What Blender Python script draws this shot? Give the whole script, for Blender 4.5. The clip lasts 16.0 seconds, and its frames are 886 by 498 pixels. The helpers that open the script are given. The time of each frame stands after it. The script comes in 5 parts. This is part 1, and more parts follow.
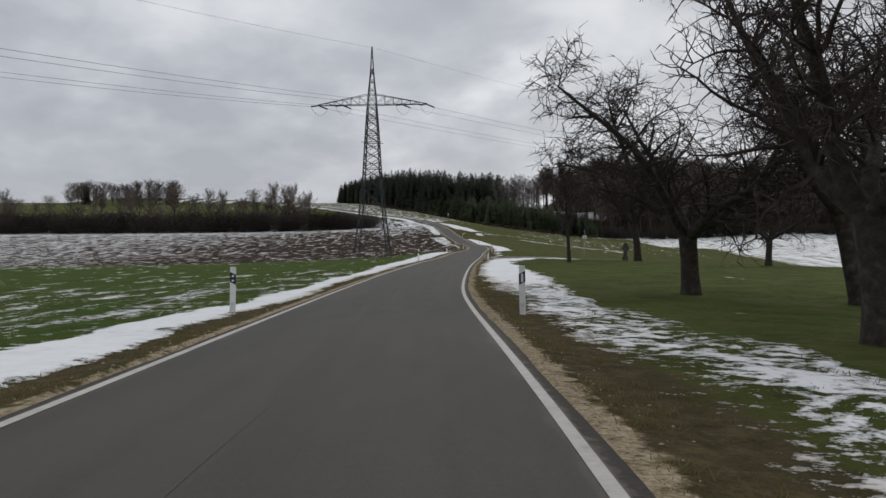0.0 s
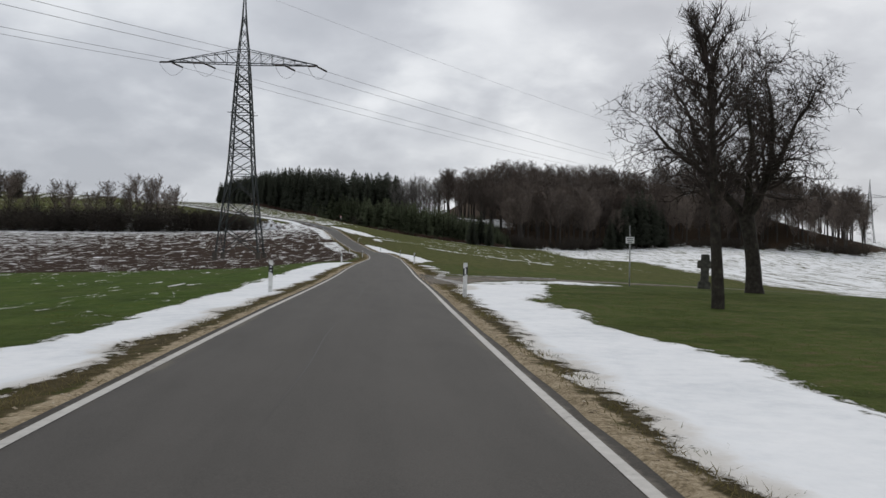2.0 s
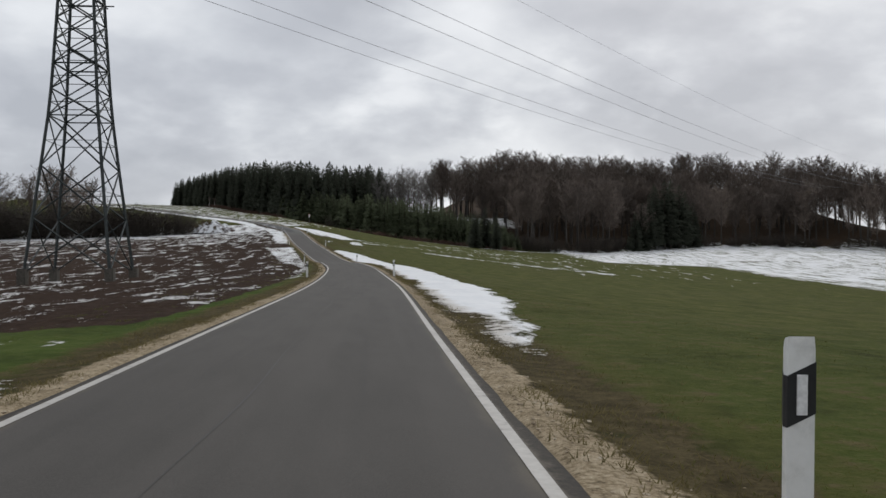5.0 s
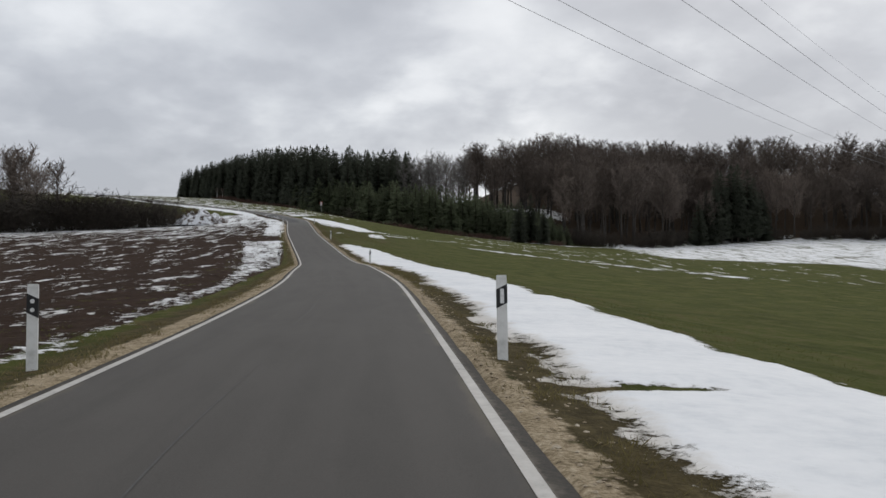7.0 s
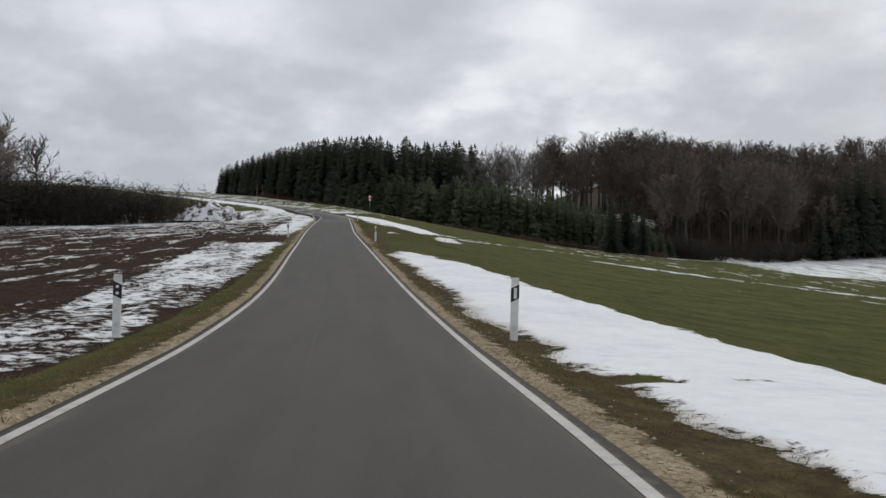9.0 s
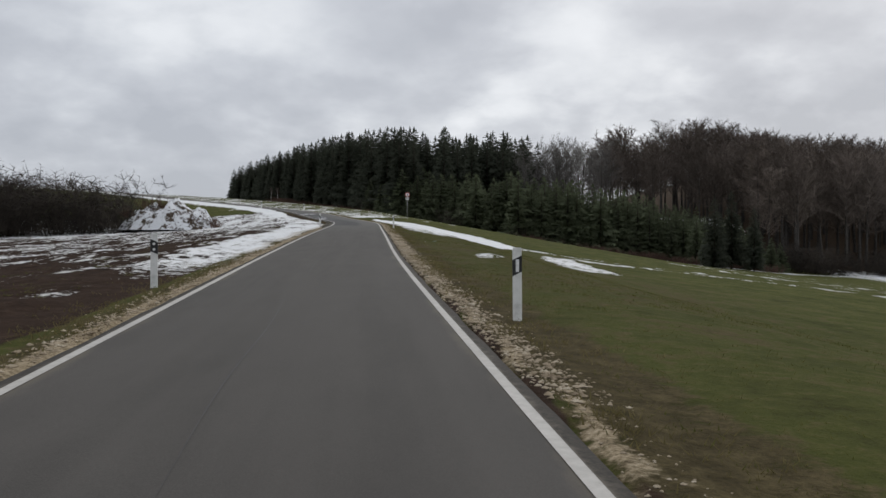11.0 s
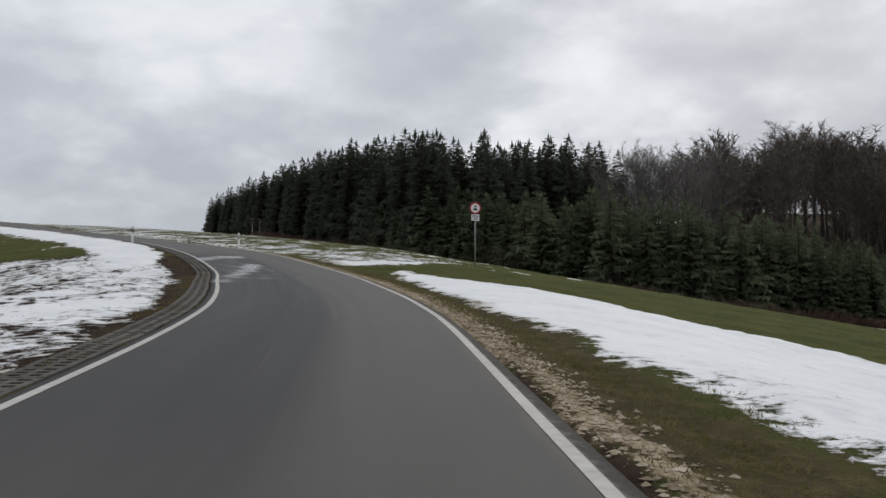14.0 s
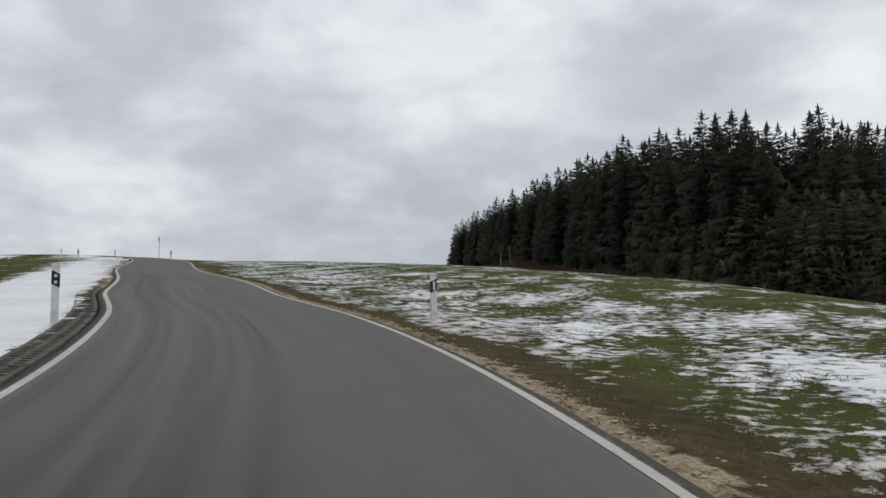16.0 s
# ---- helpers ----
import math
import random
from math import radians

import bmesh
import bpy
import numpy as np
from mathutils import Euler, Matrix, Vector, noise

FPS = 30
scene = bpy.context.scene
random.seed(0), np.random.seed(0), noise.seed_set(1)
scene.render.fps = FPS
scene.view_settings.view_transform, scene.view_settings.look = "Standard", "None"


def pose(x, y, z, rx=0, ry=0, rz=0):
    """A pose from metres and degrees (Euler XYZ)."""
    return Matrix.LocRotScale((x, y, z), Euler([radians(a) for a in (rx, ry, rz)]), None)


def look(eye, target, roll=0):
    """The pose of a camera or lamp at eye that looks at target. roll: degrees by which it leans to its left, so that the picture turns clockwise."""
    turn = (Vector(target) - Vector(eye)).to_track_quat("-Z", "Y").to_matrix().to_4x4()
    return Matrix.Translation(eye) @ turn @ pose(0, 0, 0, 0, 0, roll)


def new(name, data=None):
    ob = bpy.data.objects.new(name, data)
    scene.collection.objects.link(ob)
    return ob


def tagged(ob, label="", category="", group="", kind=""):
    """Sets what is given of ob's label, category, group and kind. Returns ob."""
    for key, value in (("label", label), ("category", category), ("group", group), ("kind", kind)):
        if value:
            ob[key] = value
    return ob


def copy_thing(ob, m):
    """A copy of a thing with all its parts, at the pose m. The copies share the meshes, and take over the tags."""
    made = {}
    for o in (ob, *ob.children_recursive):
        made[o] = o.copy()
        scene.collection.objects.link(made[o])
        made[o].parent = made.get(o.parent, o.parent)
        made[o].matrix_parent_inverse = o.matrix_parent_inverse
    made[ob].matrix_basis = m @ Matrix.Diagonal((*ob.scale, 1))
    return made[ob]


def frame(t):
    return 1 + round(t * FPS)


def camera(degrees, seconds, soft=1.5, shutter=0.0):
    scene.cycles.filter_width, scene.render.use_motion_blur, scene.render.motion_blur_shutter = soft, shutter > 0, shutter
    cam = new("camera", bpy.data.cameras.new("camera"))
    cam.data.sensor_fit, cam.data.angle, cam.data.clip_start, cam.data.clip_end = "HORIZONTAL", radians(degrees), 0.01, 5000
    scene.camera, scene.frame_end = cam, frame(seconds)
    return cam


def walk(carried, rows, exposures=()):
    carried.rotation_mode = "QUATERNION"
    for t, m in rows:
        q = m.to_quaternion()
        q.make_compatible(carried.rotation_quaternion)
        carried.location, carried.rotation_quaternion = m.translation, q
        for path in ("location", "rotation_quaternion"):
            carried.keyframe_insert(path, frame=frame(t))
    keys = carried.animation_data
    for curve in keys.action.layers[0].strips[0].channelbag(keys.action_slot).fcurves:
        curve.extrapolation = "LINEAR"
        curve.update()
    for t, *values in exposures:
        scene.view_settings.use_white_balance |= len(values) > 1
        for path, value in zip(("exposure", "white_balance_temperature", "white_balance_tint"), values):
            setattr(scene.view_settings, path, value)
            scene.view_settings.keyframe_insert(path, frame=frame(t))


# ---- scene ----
cam = camera(54.4, 16.0)
PATH = [
    (0, (-0.206, 1.471, 1.201), (-0.198, 3.471, 1.204), -0.2),
    (0.5, (-0.569, 11.555, 1.234), (-0.482, 13.553, 1.245), 0.4),
    (1, (-0.991, 23.013, 1.155), (-0.830, 25.007, 1.171), 0.7),
    (1.5, (-0.694, 34.698, 1.284), (-0.471, 36.685, 1.305), 0.9),
    (2, (-0.203, 45.766, 1.416), (0.057, 47.748, 1.439), 0.9),
    (2.5, (0.523, 57.330, 1.526), (0.806, 59.310, 1.542), 0.2),
    (3, (1.329, 69.224, 1.598), (1.631, 71.201, 1.619), 0.2),
    (3.5, (2.224, 81.192, 1.728), (2.531, 83.168, 1.763), 0.4),
    (4, (3.119, 92.962, 1.937), (3.423, 94.939, 1.973), -0),
    (6.5, (7.270, 147.614, 2.471), (7.546, 149.594, 2.505), -0.5),
    (7, (7.914, 158.878, 2.651), (8.148, 160.864, 2.678), -0.5),
    (7.5, (8.318, 170.135, 2.904), (8.507, 172.126, 2.936), -0.2),
    (8, (8.422, 181.554, 3.175), (8.575, 183.548, 3.212), 0.4),
    (8.5, (8.153, 193.133, 3.433), (8.282, 195.129, 3.471), 0.6),
    (9, (7.973, 204.557, 3.591), (8.084, 206.554, 3.636), 0.7),
    (9.5, (7.646, 215.883, 3.833), (7.734, 217.880, 3.883), 0.7),
    (12, (3.868, 270.444, 7.501), (3.903, 272.441, 7.601), 0.1),
    (12.5, (3.291, 281.212, 8.209), (3.327, 283.208, 8.342), -0.1),
    (13, (2.639, 291.806, 9.105), (2.677, 293.801, 9.245), -0.1),
    (13.5, (1.923, 302.208, 9.862), (1.961, 304.203, 9.994), -0.2),
    (14, (1.184, 312.270, 10.626), (1.210, 314.265, 10.772), 0.1),
    (14.5, (0.321, 321.901, 11.455), (0.271, 323.893, 11.624), 0.2),
    (15, (-1.175, 331.574, 12.276), (-1.366, 333.556, 12.464), 0.3),
    (15.5, (-3.001, 340.638, 13.124), (-3.364, 342.595, 13.329), 0.5),
    (16, (-5.831, 348.767, 14.126), (-6.374, 350.681, 14.335), -0.3),
]
walk(cam, [(t, look(eye, target, roll)) for t, eye, target, roll in PATH], exposures=[(0.0, -0.12), (1.0, -0.06), (2.0, 0.02), (16.0, 0.06)])


# ---- world, sun, exposure ----
SUN_AZ, SUN_EL = radians(28), radians(38)      # azimuth from +y towards +x


def make_world():
    w = bpy.data.worlds.new("overcast_sky")
    scene.world = w
    w.use_nodes = True
    nt = w.node_tree
    nt.nodes.clear()
    N, L = nt.nodes.new, nt.links.new
    out, bg = N("ShaderNodeOutputWorld"), N("ShaderNodeBackground")
    sky = N("ShaderNodeTexSky")
    sky.sky_type, sky.sun_disc = "NISHITA", False
    sky.sun_elevation, sky.sun_rotation = SUN_EL, SUN_AZ
    sky.air_density, sky.dust_density, sky.ozone_density = 1.0, 3.0, 1.0
    tc, sep = N("ShaderNodeTexCoord"), N("ShaderNodeSeparateXYZ")
    L(tc.outputs["Generated"], sep.inputs[0])

    def math_node(op, a, b=None, clamp=False):
        n = N("ShaderNodeMath")
        n.operation, n.use_clamp = op, clamp
        for k, v in enumerate((a, b)):
            if v is None:
                continue
            if isinstance(v, (int, float)):
                n.inputs[k].default_value = v
            else:
                L(v, n.inputs[k])
        return n.outputs[0]

    # the deck is a flat layer overhead, so the clouds draw together towards the horizon
    deck = math_node("ADD", math_node("MAXIMUM", sep.outputs[2], 0.0), 0.42)
    comb = N("ShaderNodeCombineXYZ")
    L(math_node("DIVIDE", sep.outputs[0], deck), comb.inputs[0])
    L(math_node("DIVIDE", sep.outputs[1], deck), comb.inputs[1])
    L(math_node("MULTIPLY", sep.outputs[2], 1.2), comb.inputs[2])

    def cloud(scale, detail, rough, dist, offset):
        m = N("ShaderNodeMapping")
        m.inputs["Location"].default_value = offset
        L(comb.outputs[0], m.inputs[0])
        n = N("ShaderNodeTexNoise")
        n.inputs["Scale"].default_value, n.inputs["Detail"].default_value = scale, detail
        n.inputs["Roughness"].default_value, n.inputs["Distortion"].default_value = rough, dist
        L(m.outputs[0], n.inputs[0])
        return n.outputs[0]

    big, small = cloud(2.1, 2, 0.5, 0.0, (3.4, 1.2, 0.6)), cloud(5.2, 6, 0.5, 0.1, (7.3, 2.2, 1.5))
    puff = cloud(13.0, 4, 0.5, 0.15, (1.3, 6.2, 3.5))
    mix = math_node("ADD", math_node("MULTIPLY", big, 0.46), math_node("ADD", math_node("MULTIPLY", small, 0.40), math_node("MULTIPLY", puff, 0.14)))
    # three darker masses in the deck: low in the north-west, over the valley, and high ahead
    ahead = math_node("MAXIMUM", sep.outputs[1], 0.08)
    u, v = math_node("DIVIDE", sep.outputs[0], ahead), math_node("DIVIDE", sep.outputs[2], ahead)
    u = math_node("ADD", u, math_node("MULTIPLY", math_node("SUBTRACT", small, 0.5), 0.42))
    v = math_node("ADD", v, math_node("MULTIPLY", math_node("SUBTRACT", puff, 0.5), 0.16))
    for u0, v0, wide, high, depth in ((0.37, 0.160, 0.14, 0.045, 0.085), (0.02, 0.325, 0.16, 0.05, 0.075), (-0.30, 0.10, 0.28, 0.07, 0.045), (0.16, 0.235, 0.10, 0.07, -0.05)):
        a = math_node("POWER", math_node("ABSOLUTE", math_node("DIVIDE", math_node("SUBTRACT", u, u0), wide)), 2.0)
        b = math_node("POWER", math_node("ABSOLUTE", math_node("DIVIDE", math_node("SUBTRACT", v, v0), high)), 2.0)
        g = math_node("DIVIDE", 1.0, math_node("ADD", 1.0, math_node("POWER", math_node("ADD", a, b), 1.6)))
        mix = math_node("SUBTRACT", mix, math_node("MULTIPLY", g, depth))
    ramp = N("ShaderNodeValToRGB")
    cr = ramp.color_ramp
    cr.elements[0].position, cr.elements[0].color = 0.34, (0.45, 0.475, 0.525, 1)
    cr.elements[1].position, cr.elements[1].color = 0.66, (0.85, 0.875, 0.91, 1)
    for place, shade in ((0.42, (0.515, 0.54, 0.59, 1)), (0.48, (0.59, 0.617, 0.665, 1)), (0.52, (0.66, 0.687, 0.73, 1)), (0.58, (0.76, 0.785, 0.822, 1))):
        cr.elements.new(place).color = shade
    low = N("ShaderNodeMapRange")
    low.interpolation_type = "SMOOTHSTEP"
    L(sep.outputs[2], low.inputs[0])
    for key, val in ((1, -0.02), (2, 0.22), (3, 0.055), (4, 0.0)):
        low.inputs[key].default_value = val
    L(math_node("SUBTRACT", mix, low.outputs[0]), ramp.inputs[0])
    # the cloud deck over a little of the clear sky above it
    skyc = N("ShaderNodeMix")
    skyc.data_type = "RGBA"
    skyc.inputs[0].default_value = 0.94
    scaled = N("ShaderNodeMix")
    scaled.data_type, scaled.blend_type = "RGBA", "MULTIPLY"
    scaled.inputs[0].default_value = 1.0
    scaled.inputs[7].default_value = (0.10, 0.10, 0.10, 1)
    L(sky.outputs[0], scaled.inputs[6])
    L(scaled.outputs[2], skyc.inputs[6])
    L(ramp.outputs[0], skyc.inputs[7])
    L(skyc.outputs[2], bg.inputs[0])
    bg.inputs[1].default_value = 1.0
    L(bg.outputs[0], out.inputs[0])


make_world()
sun_data = bpy.data.lights.new("sun", "SUN")
sun_data.energy, sun_data.angle, sun_data.color = 0.8, radians(25), (1.0, 0.97, 0.93)
sun = new("sun", sun_data)
sun.matrix_world = look((60 * math.sin(SUN_AZ), 60 * math.cos(SUN_AZ), 60), (0, 0, 60 - 60 * math.tan(SUN_EL)))


# ---- materials ----
def material(name, rough=0.9, metal=0.0, spec=0.3):
    m = bpy.data.materials.new(name)
    m.use_nodes = True
    b = m.node_tree.nodes["Principled BSDF"]
    b.inputs["Roughness"].default_value, b.inputs["Metallic"].default_value = rough, metal
    b.inputs["Specular IOR Level"].default_value = spec
    return m, m.node_tree, b


class Nodes:
    """Short hands for shader nodes."""

    def __init__(self, nt):
        self.nt, self.N, self.L = nt, nt.nodes.new, nt.links.new

    def set(self, socket, v):
        if isinstance(v, (int, float)):
            socket.default_value = v
        elif isinstance(v, tuple):
            socket.default_value = v if len(v) == len(socket.default_value) else (*v, 1)
        else:
            self.L(v, socket)

    def math(self, op, a, b=0.0, clamp=False):
        n = self.N("ShaderNodeMath")
        n.operation, n.use_clamp = op, clamp
        self.set(n.inputs[0], a)
        self.set(n.inputs[1], b)
        return n.outputs[0]

    def smooth(self, v, lo, hi, a=0.0, b=1.0):
        n = self.N("ShaderNodeMapRange")
        n.interpolation_type = "SMOOTHSTEP"
        for k, x in enumerate((v, lo, hi, a, b)):
            self.set(n.inputs[k], x)
        return n.outputs[0]

    def noise(self, scale, detail=4, rough=0.55, stretch=None, distort=0.0, coord="Object"):
        tc = self.N("ShaderNodeTexCoord").outputs[coord]
        if stretch:
            m = self.N("ShaderNodeMapping")
            m.inputs["Scale"].default_value = stretch
            self.L(tc, m.inputs[0])
            tc = m.outputs[0]
        n = self.N("ShaderNodeTexNoise")
        n.inputs["Scale"].default_value, n.inputs["Detail"].default_value = scale, detail
        n.inputs["Roughness"].default_value, n.inputs["Distortion"].default_value = rough, distort
        self.L(tc, n.inputs[0])
        return n.outputs[0]

    def ramp(self, v, *stops):
        n = self.N("ShaderNodeValToRGB")
        els = n.color_ramp.elements
        while len(els) < len(stops):
            els.new(0.5)
        for e, (p, c) in zip(els, stops):
            e.position, e.color = p, (*c, 1)
        self.L(v, n.inputs[0])
        return n.outputs[0]

    def mix(self, f, a, b, blend="MIX"):
        n = self.N("ShaderNodeMix")
        n.data_type, n.blend_type = "RGBA", blend
        self.set(n.inputs[0], f)
        self.set(n.inputs[6], a)
        self.set(n.inputs[7], b)
        return n.outputs[2]

    def attr(self, name):
        n = self.N("ShaderNodeAttribute")
        n.attribute_name = name
        return n.outputs["Fac"]

    def bump(self, h, strength, distance):
        n = self.N("ShaderNodeBump")
        n.inputs["Strength"].default_value, n.inputs["Distance"].default_value = strength, distance
        self.L(h, n.inputs["Height"])
        return n.outputs[0]


def speckled(name, stops, scale, rough=0.9, detail=5, bump=0.3, bump_d=0.01, metal=0.0, spec=0.3, vary=0.0, stretch=None):
    """A material with noise colours, fine relief and, where asked, a shade of its own for each object."""
    m, nt, b = material(name, rough, metal, spec)
    k = Nodes(nt)
    n = k.noise(scale, detail, 0.6, stretch)
    c = k.ramp(n, *stops)
    if vary:
        info = k.N("ShaderNodeObjectInfo")
        hs = k.N("ShaderNodeHueSaturation")
        k.set(hs.inputs["Value"], k.math("ADD", k.math("MULTIPLY", info.outputs["Random"], vary), 1 - vary / 2))
        k.L(c, hs.inputs["Color"])
        c = hs.outputs[0]
    k.L(c, b.inputs["Base Color"])
    if bump:
        k.L(k.bump(k.noise(scale * 4, 4, 0.6, stretch), bump, bump_d), b.inputs["Normal"])
    return m


def needles(name, stops, vary):
    """Needles and blades: matt, and letting some light through."""
    m = speckled(name, stops, 1.4, 1.0, 4, 0, vary=vary, spec=0.0)
    nt = m.node_tree
    b, out = nt.nodes["Principled BSDF"], nt.nodes["Material Output"]
    thin, both = nt.nodes.new("ShaderNodeBsdfTranslucent"), nt.nodes.new("ShaderNodeMixShader")
    nt.links.new(b.inputs["Base Color"].links[0].from_socket, thin.inputs[0])
    both.inputs[0].default_value = 0.42
    nt.links.new(b.outputs[0], both.inputs[1])
    nt.links.new(thin.outputs[0], both.inputs[2])
    nt.links.new(both.outputs[0], out.inputs[0])
    return m


def ground_material():
    m, nt, b = material("meadow_soil_and_snow", 0.95, 0, 0.05)
    k = Nodes(nt)
    big, mid, fine, tiny = k.noise(0.06, 3), k.noise(0.55, 5), k.noise(3.5, 6, 0.65), k.noise(22, 4, 0.7)
    tone = k.math("ADD", k.math("MULTIPLY", mid, 0.42), k.math("ADD", k.math("MULTIPLY", fine, 0.33), k.math("MULTIPLY", tiny, 0.25)))
    grass = k.ramp(tone, (0.38, (0.034, 0.038, 0.009)), (0.5, (0.062, 0.072, 0.016)), (0.62, (0.112, 0.108, 0.036)))
    lush = k.ramp(tone, (0.40, (0.026, 0.046, 0.008)), (0.5, (0.046, 0.080, 0.012)), (0.62, (0.074, 0.108, 0.022)))
    c = k.mix(k.smooth(k.attr("lush"), 0.2, 0.8), grass, lush)
    c = k.mix(k.math("MULTIPLY", k.smooth(fine, 0.35, 0.75), 0.45), c, k.mix(0.4, c, (0.12, 0.10, 0.04)))
    c = k.mix(k.math("MULTIPLY", k.smooth(big, 0.4, 0.65), 0.35), c, k.mix(0.6, c, (0.085, 0.078, 0.03)))
    dry = k.ramp(k.math("ADD", k.math("MULTIPLY", fine, 0.6), k.math("MULTIPLY", tiny, 0.4)), (0.34, (0.030, 0.024, 0.011)), (0.5, (0.066, 0.052, 0.025)), (0.66, (0.125, 0.100, 0.050)))
    c = k.mix(k.smooth(k.math("ADD", k.attr("dry"), k.math("MULTIPLY", k.math("SUBTRACT", k.math("ADD", k.math("MULTIPLY", fine, 0.6), k.math("MULTIPLY", mid, 0.4)), 0.5), 2.2)), 0.32, 0.68), c, dry)
    soil = k.ramp(fine, (0.3, (0.020, 0.012, 0.008)), (0.55, (0.042, 0.026, 0.018)), (0.78, (0.070, 0.046, 0.032)))
    c = k.mix(k.smooth(k.math("ADD", k.attr("soil"), k.math("MULTIPLY", k.math("SUBTRACT", mid, 0.5), 0.9)), 0.4, 0.6), c, soil)
    litter = k.ramp(fine, (0.3, (0.025, 0.018, 0.012)), (0.6, (0.06, 0.040, 0.025)), (0.8, (0.10, 0.065, 0.04)))
    c = k.mix(k.smooth(k.attr("litter"), 0.3, 0.7), c, litter)
    gravel = k.ramp(k.math("ADD", k.math("MULTIPLY", tiny, 0.65), k.math("MULTIPLY", fine, 0.35)), (0.35, (0.085, 0.064, 0.041)), (0.49, (0.29, 0.23, 0.148)), (0.66, (0.50, 0.42, 0.305)))
    gv = k.smooth(k.math("ADD", k.attr("gravel"), k.math("MULTIPLY", k.math("SUBTRACT", fine, 0.5), 1.2)), 0.38, 0.62)
    c = k.mix(gv, c, gravel)
    # snow: wide cover from the attribute, its rim broken by noise drawn out along the furrows
    streak = k.noise(1.0, 5, 0.65, (0.55, 0.16, 1.0))
    ragged = k.math("ADD", k.math("MULTIPLY", k.math("SUBTRACT", fine, 0.5), 1.9), k.math("MULTIPLY", k.math("SUBTRACT", tiny, 0.5), 0.7))
    ragged = k.math("MULTIPLY", ragged, k.math("MULTIPLY", k.smooth(k.attr("snow"), 0.25, 0.52), k.smooth(k.attr("snow"), 0.95, 0.70, 0.3, 1.0)))
    rim = k.math("ADD", k.math("MULTIPLY", k.math("SUBTRACT", streak, 0.5), 1.5), ragged)
    streak = k.mix(k.attr("near"), streak, k.noise(1.0, 5, 0.62, (0.85, 0.55, 1.0)))
    clod = k.noise(1.0, 3, 0.55, (0.30, 1.4, 1.0))
    streak = k.mix(k.smooth(k.attr("soil"), 0.1, 0.5), streak, clod)
    rut = k.noise(1.0, 3, 0.6, (1.0, 0.010, 1.0))
    rim = k.math("ADD", rim, k.math("MULTIPLY", k.math("MULTIPLY", k.math("SUBTRACT", rut, 0.5), 2.6), k.attr("plough")))
    sn = k.math("ADD", k.attr("snow"), rim)
    sf = k.smooth(sn, 0.49, 0.545)
    snow = k.ramp(k.math("ADD", k.math("MULTIPLY", mid, 0.5), k.math("MULTIPLY", fine, 0.5)), (0.3, (0.61, 0.63, 0.65)), (0.5, (0.75, 0.758, 0.765)), (0.7, (0.83, 0.83, 0.83)))
    dirty = k.mix(k.math("MULTIPLY", k.smooth(sn, 0.75, 0.5), 0.5), snow, (0.52, 0.48, 0.42))
    grime = k.smooth(k.math("ADD", k.attr("dirt"), k.math("MULTIPLY", k.math("SUBTRACT", fine, 0.5), 1.2)), 0.35, 1.0)
    dirty = k.mix(k.math("MULTIPLY", grime, 0.6), dirty, (0.42, 0.37, 0.30))
    c = k.mix(sf, c, dirty)
    k.L(c, b.inputs["Base Color"])
    h = k.math("ADD", k.math("MULTIPLY", k.mix(sf, k.math("ADD", fine, k.math("MULTIPLY", tiny, 0.6)), k.math("MULTIPLY", fine, 0.35)), 1.0), k.math("MULTIPLY", k.smooth(sn, 0.42, 0.66), 0.9))
    h = k.math("ADD", h, k.math("MULTIPLY", mid, 1.1))
    k.L(k.bump(h, 0.8, 0.06), b.inputs["Normal"])
    k.set(b.inputs["Roughness"], k.math("SUBTRACT", 0.97, k.math("MULTIPLY", sf, 0.35)))
    return m


